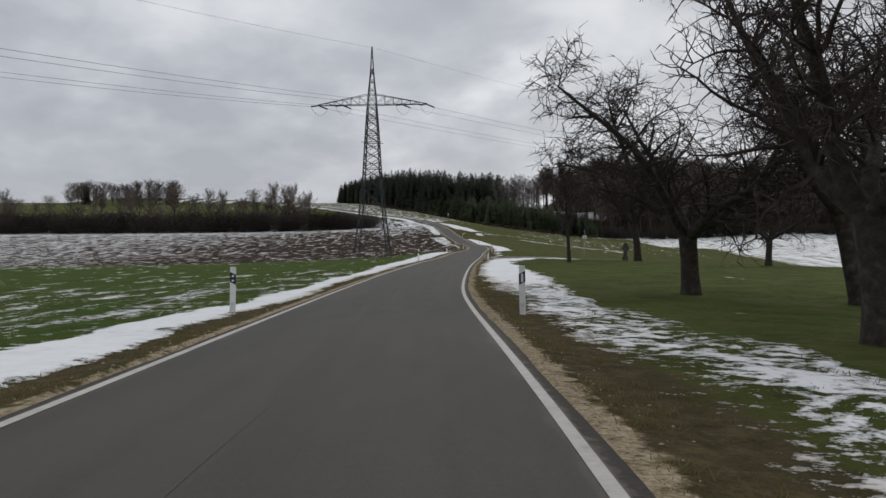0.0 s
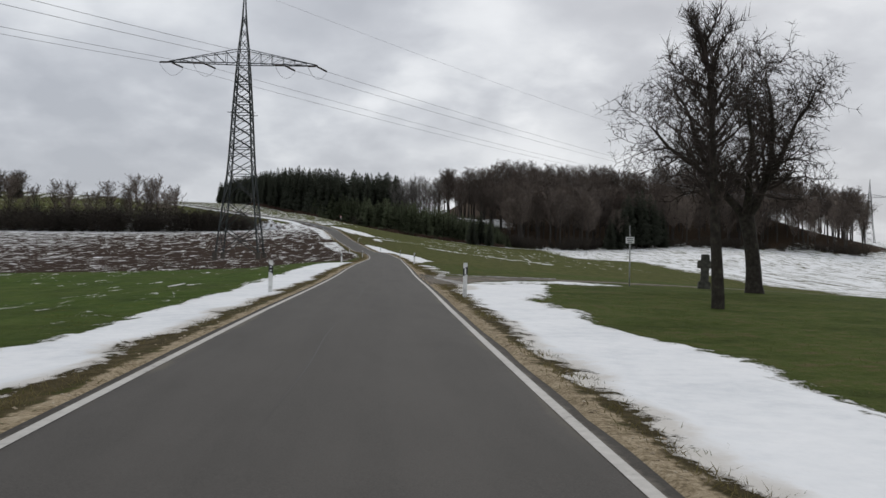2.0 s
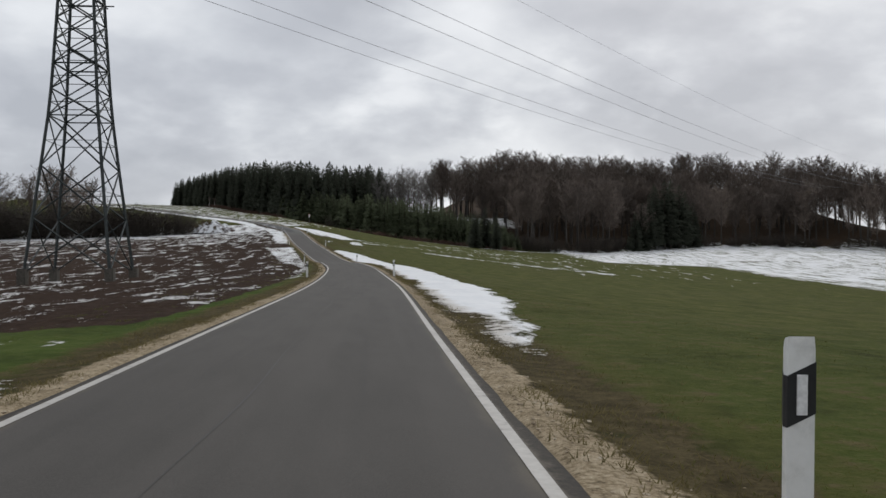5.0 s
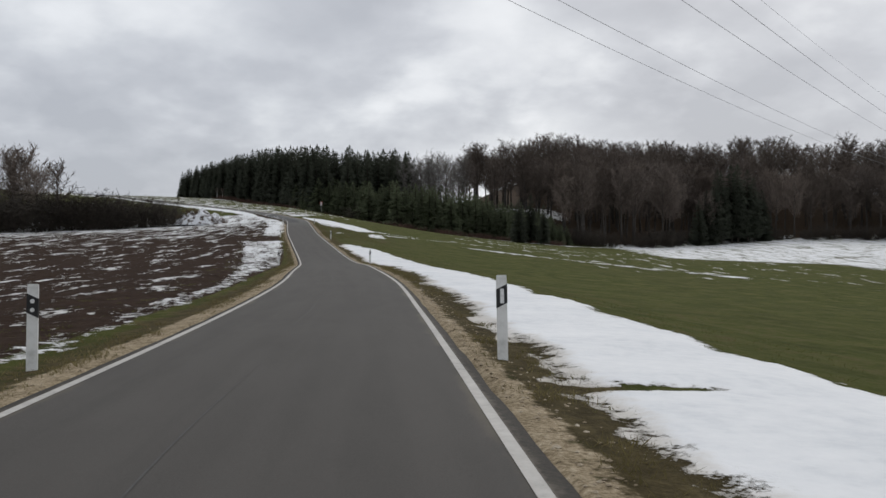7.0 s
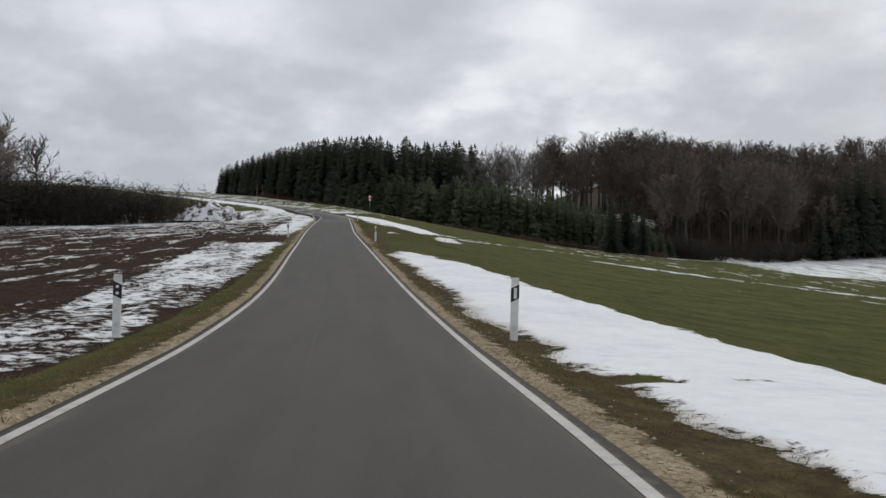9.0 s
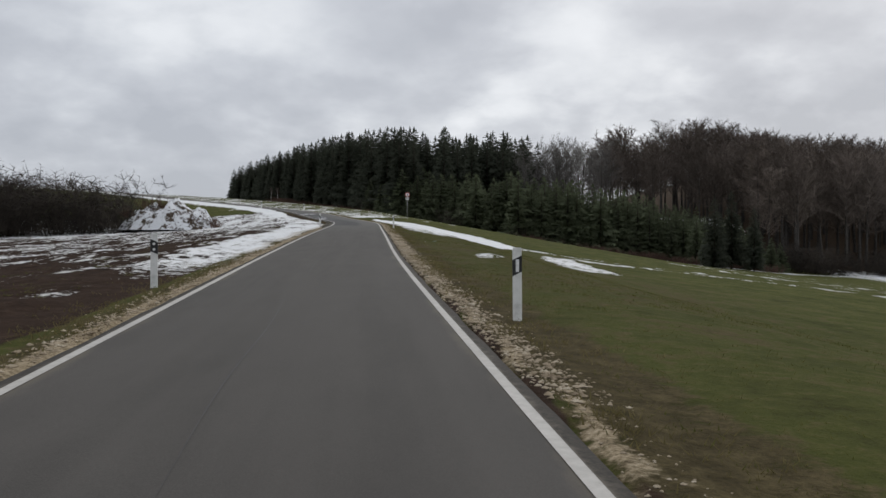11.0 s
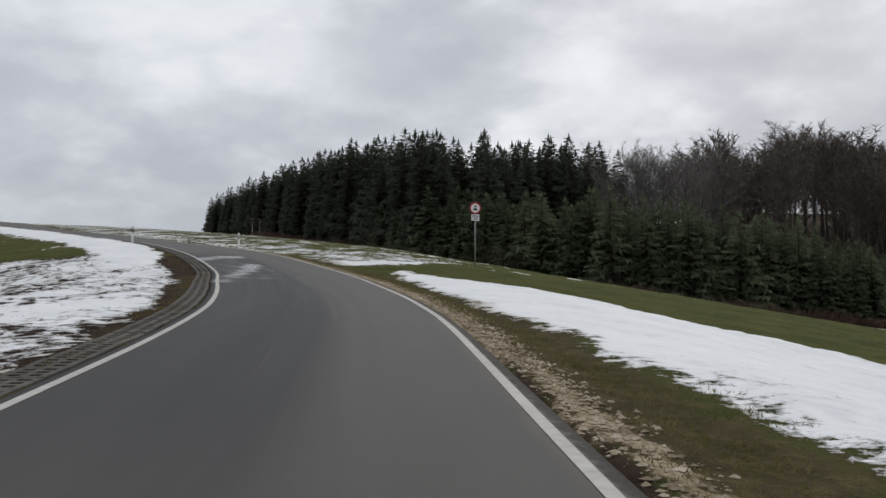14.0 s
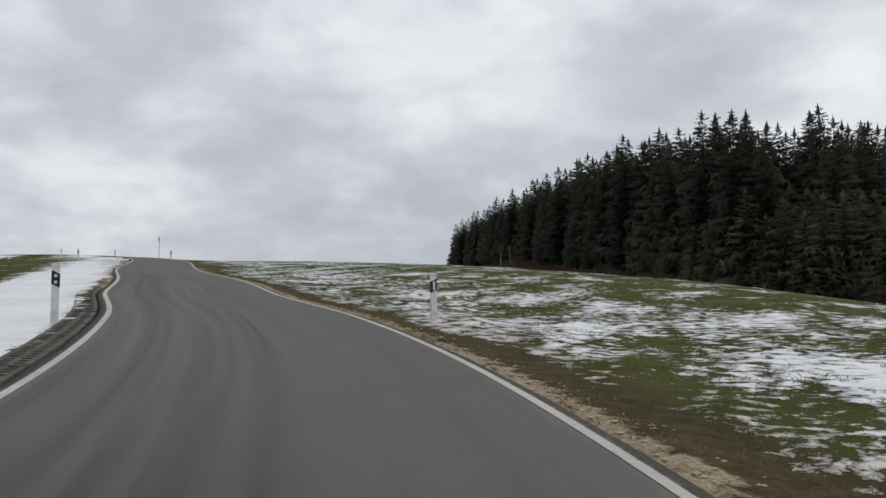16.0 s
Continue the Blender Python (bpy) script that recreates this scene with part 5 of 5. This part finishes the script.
def ban_sign(x, y, turn):
    """Round ban sign over a small plate on a steel tube."""
    pole = Geo()
    pole.tube([Vector((0, 0, -0.4)), Vector((0, 0, 3.42))], [0.030, 0.030], 12, True)
    ob = new("traffic_sign", pole.mesh("traffic_sign", GALVANISED, True))
    rim = part("disc", disc(0.30, 0.012, -0.035, 3.08), SIGN_RED, ob, "round red-rimmed disc")
    part("face", disc(0.232, 0.003, -0.0475, 3.08), SIGN_WHITE, rim, "white face")
    car = Geo()
    for c, s in (((0, -0.053, 3.00), (0.22, 0.004, 0.055)), ((0, -0.053, 3.05), (0.14, 0.004, 0.05)), ((-0.065, -0.053, 2.965), (0.05, 0.004, 0.03)), ((0.065, -0.053, 2.965), (0.05, 0.004, 0.03))):
        car.box(c, s)
    part("car_symbol", car, SIGN_BLACK, rim, "black car symbol")
    bike = Geo()
    for c, s in (((0, -0.053, 3.16), (0.12, 0.004, 0.035)), ((-0.06, -0.053, 3.135), (0.05, 0.004, 0.05)), ((0.06, -0.053, 3.135), (0.05, 0.004, 0.05)), ((0.0, -0.053, 3.20), (0.05, 0.004, 0.06))):
        bike.box(c, s)
    part("motorcycle_symbol", bike, SIGN_BLACK, rim, "black motorcycle symbol")
    plate = Geo()
    plate.box((0, -0.037, 2.59), (0.42, 0.01, 0.32))
    p = part("plate", plate, SIGN_WHITE, ob, "white plate under the disc")
    for q, w in ((2.68, 0.30), (2.62, 0.34), (2.56, 0.26), (2.50, 0.30)):
        g = Geo()
        g.box((0, -0.0445, q), (w, 0.003, 0.028))
        part("text_bar", g, SIGN_BLACK, p)
    ob.matrix_basis = pose(x, y, at_ground(x, y), 0, 0, turn)
    return tagged(ob, "round red and white ban sign on a steel pole", "traffic sign")


ban_sign(3.42, 356.6, 12)


def plate_sign(x, y, turn, height, label):
    pole = Geo()
    pole.tube([Vector((0, 0, -0.4)), Vector((0, 0, height))], [0.030, 0.030], 12, True)
    ob = new("sign_post", pole.mesh("sign_post", GALVANISED, True))
    plate = Geo()
    plate.box((0, -0.037, height - 0.68), (0.40, 0.01, 0.30))
    p = part("plate", plate, SIGN_WHITE, ob, "small white plate")
    for q, w in ((0.60, 0.28), (0.69, 0.30), (0.77, 0.22)):
        g = Geo()
        g.box((0, -0.0445, height - q), (w, 0.003, 0.032))
        part("text_bar", g, SIGN_BLACK, p)
    side = Geo()
    side.box((0.0, 0.0, height - 0.2), (0.012, 0.5, 0.36))
    part("cross_plate", side, STEEL, ob, "grey plate seen from its edge")
    ob.matrix_basis = pose(x, y, at_ground(x, y), 0, 0, turn)
    return tagged(ob, label, "traffic sign")


plate_sign(13.85, 85.0, -14, 2.85, "steel sign post with a white plate beside the farm track")


def back_sign(x, y, turn):
    pole = Geo()
    pole.tube([Vector((0, 0, -0.4)), Vector((0, 0, 2.7))], [0.035, 0.035], 10, True)
    ob = new("traffic_sign", pole.mesh("traffic_sign", GALVANISED, True))
    part("disc", disc(0.3, 0.01, 0.04, 2.4), STEEL, ob, "grey back of a round sign")
    ob.matrix_basis = pose(x, y, at_ground(x, y), 0, 0, turn)
    return tagged(ob, "round road sign seen from its grey back on a pole", "traffic sign")


back_sign(-67.6, 439.8, 112)


def wayside_cross(x, y, turn):
    bm = bmesh.new()
    for c, s in (((0, 0, 0.12), (0.56, 0.44, 0.5)), ((0, 0, 0.74), (0.36, 0.26, 0.95)), ((0, 0, 1.20), (0.70, 0.26, 0.38)), ((0, 0, 1.50), (0.38, 0.26, 0.40))):
        geom = bmesh.ops.create_cube(bm, size=1.0)
        for v in geom["verts"]:
            v.co = Vector((v.co.x * s[0] * (1.0 if v.co.z > 0 else 1.06), v.co.y * s[1], v.co.z * s[2])) + Vector(c)
    bmesh.ops.bevel(bm, geom=bm.edges[:], offset=0.035, segments=2, affect="EDGES")
    me = bpy.data.meshes.new("wayside_cross")
    bm.to_mesh(me)
    bm.free()
    me.materials.append(STONE)
    ob = new("wayside_cross", me)
    ob.matrix_basis = pose(x, y, at_ground(x, y), 0, 2, turn)
    return tagged(ob, "weathered grey stone wayside cross in the meadow", "cross")


wayside_cross(18.0, 86.0, -15)


# ---- power line ----
ARM_TURN = -4.0
ARMS = (-12.1, -6.7, 6.7, 12.1)


def pylon(x, y):
    levels = [(0, 3.45), (4.6, 2.95), (9.0, 2.48), (13.3, 2.05), (15.6, 1.88), (17.8, 1.76), (19.8, 1.66), (21.7, 1.56), (23.6, 1.47), (25.4, 1.36), (27.1, 1.26), (28.8, 1.15), (30.4, 1.05), (32.0, 0.96), (34.3, 0.82),
              (36.2, 0.62), (38.0, 0.45), (40.3, 0.28), (45.0, 0.04)]
    ob = new("power_pylon", None)
    for sx in (-1, 1):
        for sy in (-1, 1):
            base = Geo()
            base.box((sx * 3.5, sy * 3.5, -0.6), (0.7, 0.7, 1.9))
            part("footing", base, PAVER, ob, "concrete footing")
    corner = [(-1, -1), (1, -1), (1, 1), (-1, 1)]
    for sx, sy in corner:
        g = Geo()
        g.tube([Vector((sx * w, sy * w, z)) for z, w in levels], [0.14 if z < 31 else 0.09 for z, w in levels], 4, True)
        part("leg", g, STEEL, ob)
    for k in range(4):
        (ax, ay), (bx, by) = corner[k], corner[(k + 1) % 4]
        g = Geo()
        for i, ((z0, w0), (z1, w1)) in enumerate(zip(levels, levels[1:])):
            if z1 > 44:
                continue
            A, B = Vector((ax * w0, ay * w0, z0)), Vector((bx * w0, by * w0, z0))
            C, D = Vector((ax * w1, ay * w1, z1)), Vector((bx * w1, by * w1, z1))
            w = 0.105 if z0 < 30 else 0.075
            if i < 3:
                g.bar(A, D, w)
                g.bar(B, C, w)
                X = (A + B + C + D) / 4
                g.bar((A + C) / 2, X, 0.04)
                g.bar((B + D) / 2, X, 0.04)
                if i == 2:
                    g.bar(C, D, 0.09)
            else:
                g.bar(A, D, w)
                g.bar(B, C, w)
                g.bar((A + C) / 2, (B + D) / 2, 0.055)
            if i in (4, 7, 8, 10, 12, 13):
                g.bar(C, D, 0.11)
        part("lattice", g, STEEL, ob)
    deck = Geo()
    for s in (-1, 1):
        deck.bar((-2.3, s * 1.5, 23.6), (2.3, s * 1.5, 23.6), 0.09)
        deck.bar((s * 1.5, -2.3, 23.6), (s * 1.5, 2.3, 23.6), 0.09)
    part("platform", deck, STEEL, ob, "climbing platform rails")
    for s in (-1, 1):
        g = Geo()
        n, tip = 6, 12.3
        low, high = {}, {}
        for sy in (-1, 1):
            for i in range(n + 1):
                f = i / n
                px = s * (0.96 + (tip - 0.96) * f)
                low[sy, i] = Vector((px, sy * (0.96 * (1 - f) + 0.12 * f), 32.0))
                high[sy, i] = Vector((px, sy * (0.82 * (1 - f) + 0.10 * f), 34.3 - 2.15 * f))
            for i in range(n):
                g.bar(low[sy, i], low[sy, i + 1], 0.12)
                g.bar(high[sy, i], high[sy, i + 1], 0.10)
                g.bar(low[sy, i], high[sy, i + 1], 0.06)
                g.bar(low[sy, i + 1], high[sy, i + 1], 0.06)
        for i in range(n + 1):
            g.bar(low[-1, i], low[1, i], 0.045)
            if i < n:
                g.bar(low[-1, i], low[1, i + 1], 0.04)
        part("cross_arm", g, STEEL, ob, "lattice cross arm")
    ob.matrix_basis = pose(x, y, at_ground(x, y) + 0.8, 0, 0, ARM_TURN)
    return tagged(ob, "grey lattice steel power pylon with one cross arm", "pylon", "power pylons")


PX, PY = -15.1, 193.5
near_pylon = pylon(PX, PY)
FX, FY = 378.0, 611.0
copy_thing(near_pylon, pose(FX, FY, at_ground(FX, FY), 0, 0, -43))
IN_DIR = Vector((-math.sin(radians(31)), -math.cos(radians(31)), 0))


def wires():
    arm = Vector((math.cos(radians(ARM_TURN)), math.sin(radians(ARM_TURN)), 0))
    top = Vector((PX, PY, at_ground(PX, PY) + 32.8))
    far_arm = Vector((math.cos(radians(-43)), math.sin(radians(-43)), 0))
    far_top = Vector((FX, FY, at_ground(FX, FY) + 32.0))
    back_arm = Vector((math.cos(radians(-31)), math.sin(radians(-31)), 0))
    back_top = top + IN_DIR * 330 + Vector((0, 0, -6))
    ends = [(a, 0.0) for a in ARMS] + [(0.0, 12.8)]
    for a, up in ends:
        near = top + arm * a + Vector((0, 0, up))
        hooks = []
        for other in (far_top + far_arm * a + Vector((0, 0, up)), back_top + back_arm * a + Vector((0, 0, up))):
            d = other - near
            hang = d.normalized()
            start = near
            if not up:
                hang = (hang + Vector((0, 0, -0.20))).normalized()
                start = near + hang * 2.7
                g = Geo()
                pts, rad = [], []
                for i in range(25):
                    pts.append(near + hang * (0.3 + 2.3 * i / 24))
                    rad.append(0.17 if i % 2 else 0.09)
                g.tube(pts, rad, 8, True)
                g.bar(near, start, 0.025)
                ins = new("insulator_string", g.mesh("insulator_string", GLASS_BROWN))
                tagged(ins, "dark brown ribbed insulator string on a pylon arm", "insulator", "insulators of the pylon")
                hooks.append(start)
            g, pts = Geo(), []
            sag = 9.0 if d.length > 400 else 6.5
            for i in range(49):
                f = i / 48
                p = start.lerp(other, f)
                p.z -= sag * 4 * f * (1 - f)
                pts.append(p)
            g.tube(pts, [0.030 if not up else 0.022] * 49, 5)
            w = new("overhead_wire", g.mesh("overhead_wire", WIRE))
            tagged(w, "thin grey overhead power wire sagging between pylons", "power line", "wires of the power line")
        if hooks:
            g, pts = Geo(), []
            for i in range(17):
                f = i / 16
                p = hooks[0].lerp(hooks[1], f)
                p.z -= 2.3 * 4 * f * (1 - f) * 0.75
                pts.append(p)
            g.tube(pts, [0.028] * 17, 5)
            tagged(new("jumper_wire", g.mesh("jumper_wire", WIRE)), "looped jumper wire under a pylon arm", "power line", "jumpers of the pylon")


wires()


# ---- brush pile, birches, verge details ----
def snow_mound(x, y):
    """A snowed-over heap of earth and cut brush at the end of the field."""
    bm = bmesh.new()
    bmesh.ops.create_grid(bm, x_segments=44, y_segments=30, size=1.0)
    for v in bm.verts:
        u, w = v.co.x, v.co.y
        px, py = u * 5.2, w * 3.2
        q = max(0.0, 1 - (u * u + w * w)) ** 0.7
        lump = 0.55 + 0.9 * noise.noise(Vector((px * 0.6, py * 0.6, 3.0))) + 0.45 * noise.noise(Vector((px * 1.7, py * 1.7, 8.0)))
        v.co = Vector((px, py, max(0.0, q * (0.9 + lump) * 1.9) - 0.2))
    me = bpy.data.meshes.new("snow_mound")
    bm.to_mesh(me)
    bm.free()
    m, nt, b = material("snow_on_earth_heap", 0.9)
    k = Nodes(nt)
    f = k.smooth(k.noise(1.1, 6, 0.7), 0.43, 0.50)
    k.L(k.mix(f, k.ramp(k.noise(4, 5), (0.3, (0.035, 0.025, 0.018)), (0.7, (0.11, 0.08, 0.055))), (0.72, 0.73, 0.75)), b.inputs["Base Color"])
    k.L(k.bump(k.noise(3, 6), 0.8, 0.15), b.inputs["Normal"])
    me.materials.append(m)
    me.polygons.foreach_set("use_smooth", [True] * len(me.polygons))
    ob = new("snow_mound", me)
    ob.matrix_basis = pose(x, y, at_ground(x, y), 0, 0, -8)
    return tagged(ob, "heap of earth and brush half covered in snow", "heap")


snow_mound(-20.4, 337.0)
for x, y, size, up in ((-22.3, 337.2, 1.1, 2.2), (-18.6, 335.6, 0.95, 0.7), (-17.2, 335.4, 0.8, 0.4), (-24.5, 337.0, 0.8, 1.6), (-20.8, 336.4, 0.9, 1.8), (-19.4, 335.2, 0.8, 0.7), (-18.0, 337.0, 0.9, 0.9), (-16.4, 336.0, 0.75, 0.3), (-15.4, 335.4, 0.6, 0.1), (-16.6, 337.4, 0.7, 0.4)):
    put_tree(bramble, x, y, rnd(R, 0, 360), size, -up)

BIRCH = speckled("birch_bark", ((0.3, (0.10, 0.095, 0.09)), (0.42, (0.55, 0.54, 0.52)), (0.8, (0.72, 0.71, 0.69))), 2.5, 0.8, 5, 0.2, 0.01, stretch=(1, 1, 3))
birch = make_tree("birch_tree", tall_tree(random.Random(300), 11.0, 0.20, 0.5, 0.2, 18, 0.03, 6), BIRCH, FOREST_TWIG, pose(-40.5, 521.5, at_ground(-40.5, 521.5)), "white-barked leafless birch before the dark wood", "tree", "birches at the wood")
birch.scale = (0.5, 0.5, 0.45)
copy_thing(birch, pose(-43.2, 524.5, at_ground(-43.2, 524.5), 0, 0, 120))
copy_thing(birch, pose(-38.6, 520.5, at_ground(-38.6, 520.5), 0, 0, 220))


def road_places(y, off):
    """Places at stations' y and offsets from the road's middle."""
    rx, ry = np.interp(y, LINE[:, 1], RIGHT[:, 0]), np.interp(y, LINE[:, 1], RIGHT[:, 1])
    return np.interp(y, LINE[:, 1], LINE[:, 0]) + rx * off, y + ry * off


def blades(name, r, x, y, z, per, low, high, spread, lean, mat, label):
    """Grass blades round the given places, one narrow triangle each."""
    x, y, z = (np.repeat(q, per) for q in (x, y, z))
    n = len(x)
    a, h = r.uniform(0, 6.283, n), r.uniform(low, high, n)
    x, y = x + r.normal(0, spread, n), y + r.normal(0, spread, n)
    w = 0.005 + 0.004 * r.rand(n)
    lx, ly = r.normal(0, lean, n) * h, r.normal(0, lean, n) * h
    foot_a = np.stack([x - np.cos(a) * w, y - np.sin(a) * w, z - 0.02], 1)
    foot_b = np.stack([x + np.cos(a) * w, y + np.sin(a) * w, z - 0.02], 1)
    tip = np.stack([x + lx, y + ly, z + h], 1)
    me = bpy.data.meshes.new(name)
    me.from_pydata(np.stack([foot_a, foot_b, tip], 1).reshape(-1, 3).tolist(), [], np.arange(n * 3).reshape(-1, 3).tolist())
    me.materials.append(mat)
    tagged(new(name, me), label, "grass", kind="stuff")


def verge_grass():
    """Tufts of dry grass along both sides of the road."""
    r = np.random.RandomState(7)
    n = 34000
    yy = r.uniform(2, 372, n)
    side = np.where(r.rand(n) < 0.45, -1, 1)
    dd = side * (half_width(yy) + 0.38 + np.abs(r.normal(0, 0.60, n)))
    keep = vnoise(yy * 0.9, dd * 1.3, 70, 2) > 0.44
    yy, dd = yy[keep], dd[keep]
    x, y = road_places(yy, dd)
    idx, off = road_coords(x, y)
    snow = covers(x, y, idx, off)[0]
    z = ground_height(x, y, idx, off)
    ok = (track_area(x, y) < 0.1) & (snow < 0.62) & (np.abs(off) > half_width(LINE[idx, 1]) + 0.28)
    blades("verge_grass", r, x[ok], y[ok], z[ok], 6, 0.015, 0.075, 0.06, 1.1, DRY_GRASS, "dry brown and olive grass blades along the road verge")


verge_grass()


def meadow_grass():
    """Short winter grass on the meadow beside the road."""
    r = np.random.RandomState(8)
    n = 60000
    yy = np.where(r.rand(n) < 0.45, r.uniform(262, 350, n), r.uniform(2, 350, n))
    dd = half_width(yy) + 0.9 + 7.0 * r.rand(n) ** 1.5
    x, y = road_places(yy, dd)
    idx, off = road_coords(x, y)
    snow = covers(x, y, idx, off)[0]
    z = ground_height(x, y, idx, off)
    ok = (track_area(x, y) < 0.1) & (snow < 0.36) & (vnoise(x * 1.1, y * 1.1, 75, 3) > 0.42)
    blades("meadow_grass", r, x[ok], y[ok], z[ok], 5, 0.008, 0.028, 0.09, 1.5, MEADOW_BLADES, "short olive winter grass on the meadow")


MEADOW_BLADES = needles("meadow_blades", ((0.3, (0.07, 0.080, 0.022)), (0.5, (0.12, 0.124, 0.038)), (0.75, (0.21, 0.18, 0.085))), 0.0)
meadow_grass()


def verge_gravel():
    """Loose stones on the shoulders."""
    r = np.random.RandomState(9)
    n = 40000
    yy = np.concatenate([r.uniform(2, 366, n // 2), r.uniform(255, 345, n // 2)])
    side = np.where(r.rand(n) < 0.3, -1, 1)
    dd = side * (half_width(yy) + np.where((side > 0) & (yy > 250) & (yy < 324), 0.46 + r.normal(0, 0.17, n), 0.24 + np.abs(r.normal(0, 0.26, n))))
    x, y = road_places(yy, dd)
    off = road_coords(x, y)[1]
    ok = (np.abs(off) > half_width(y) + 0.2) & ((off > 0) | (yy < 305)) & ((yy > 120) | (r.rand(n) < 0.45))
    x, y = x[ok], y[ok]
    z = ground_height(x, y)
    verts, faces = [], []
    for px, py, pz in zip(x, y, z):
        q = 0.005 + (0.019 if py < 255 else 0.032) * r.rand() ** 2.2
        sx, sy, sz = q * r.uniform(0.7, 1.4), q * r.uniform(0.7, 1.4), q * r.uniform(0.5, 0.9)
        b, a = len(verts), r.uniform(0, 6.28)
        for k in range(5):
            w = a + k * 1.2566
            e = r.uniform(0.8, 1.15)
            verts.append((px + math.cos(w) * sx * e, py + math.sin(w) * sy * e, pz + sz * r.uniform(0.0, 0.4)))
        verts += [(px + r.uniform(-0.3, 0.3) * sx, py, pz + sz), (px, py, pz - sz)]
        for k in range(5):
            faces += [(b + k, b + (k + 1) % 5, b + 5), (b + (k + 1) % 5, b + k, b + 6)]
    me = bpy.data.meshes.new("verge_gravel")
    me.from_pydata(verts, [], faces)
    me.materials.append(GRIT)
    tagged(new("verge_gravel", me), "loose pale limestone gravel on the road shoulder", "gravel", kind="stuff")


verge_gravel()


def grid_paving():
    """Concrete grid pavers along the inner side of the bend."""
    bm_geo = Geo()
    for x in (-0.185, -0.0, 0.185):
        bm_geo.box((x, 0, 0), (0.07, 0.58, 0.08))
    for y in (-0.26, -0.087, 0.087, 0.26):
        for x in (-0.0925, 0.0925):
            bm_geo.box((x, y, 0.0), (0.115, 0.075, 0.08))
    mesh = bm_geo.mesh("paver", PAVER)
    strip = tagged(new("paved_verge", None), "strip of concrete grid pavers along the bend", "pavement", kind="structure")
    r = random.Random(12)
    run = np.concatenate([[0], np.cumsum(np.linalg.norm(np.diff(LINE[:, :2], axis=0), axis=1))])
    lo, hi = np.interp(309, LINE[:, 1], run), np.interp(371, LINE[:, 1], run)
    for at in np.arange(lo, hi, 0.597):
        j = int(np.searchsorted(run, at))
        f = (at - run[j - 1]) / (run[j] - run[j - 1])
        mid = LINE[j - 1] * (1 - f) + LINE[j] * f
        off = -(float(half_width(LINE[j, 1])) + 0.17 + 0.27)
        x, y = mid[0] + RIGHT[j, 0] * off, mid[1] + RIGHT[j, 1] * off
        pv = new("paver", mesh)
        pv.parent = strip
        heading = math.degrees(math.atan2(-TANG[j, 0], TANG[j, 1]))
        slope = math.degrees(math.atan2(LINE[j, 2] - LINE[j - 1, 2], float(np.linalg.norm(LINE[j, :2] - LINE[j - 1, :2]))))
        pv.matrix_basis = pose(x, y, mid[2] - 0.048 + r.uniform(-0.004, 0.004), slope + r.uniform(-1, 1), r.uniform(-1, 1), heading + r.uniform(-1, 1))


grid_paving()


def snow_tufts():
    """Dark grass clumps that stick out of the snow's rim."""
    r = np.random.RandomState(17)
    n = 42000
    yy = r.uniform(0, 372, n)
    dd = np.where(r.rand(n) < 0.3, -1, 1) * (half_width(yy) + 0.5 + r.uniform(0, 5.0, n))
    x, y = road_places(yy, dd)
    idx, off = road_coords(x, y)
    snow = covers(x, y, idx, off)[0]
    ok = (track_area(x, y) < 0.1) & (snow > 0.34) & (snow < 0.9) & (vnoise(x * 1.6, y * 1.6, 90, 2) > 0.55) & (np.abs(off) > half_width(LINE[idx, 1]) + 0.5)
    x, y = x[ok], y[ok]
    z = ground_height(x, y)
    blades("meadow_tufts", r, x, y, z, 9, 0.015, 0.05, 0.07, 1.3, MEADOW_BLADES, "olive grass tufts sticking out of thin snow")


snow_tufts()


def scrap(x, y, turn, size, mat, label):
    """A crumpled scrap of wrapping in the grass."""
    bm = bmesh.new()
    bmesh.ops.create_grid(bm, x_segments=6, y_segments=4, size=1.0)
    for v in bm.verts:
        h = noise.noise(Vector((v.co.x * 1.7 + x, v.co.y * 1.7, 2.0)))
        v.co = Vector((v.co.x * size, v.co.y * size * 0.6, 0.02 + 0.02 * h))
    bmesh.ops.solidify(bm, geom=bm.faces[:], thickness=0.003)
    me = bpy.data.meshes.new("litter_scrap")
    bm.to_mesh(me)
    bm.free()
    me.materials.append(mat)
    ob = new("litter_scrap", me)
    ob.matrix_basis = pose(x, y, at_ground(x, y), 0, 0, turn)
    tagged(ob, label, "litter", "scraps in the grass")


scrap(5.95, 288.1, 20, 0.055, speckled("pale_blue_wrapper", ((0.3, (0.35, 0.52, 0.60)), (0.7, (0.55, 0.68, 0.74))), 20, 0.5, 3, 0), "crumpled pale blue wrapper lying in the grass")
scrap(5.52, 286.46, -50, 0.028, SIGN_WHITE, "crumpled white paper scrap lying in the grass")
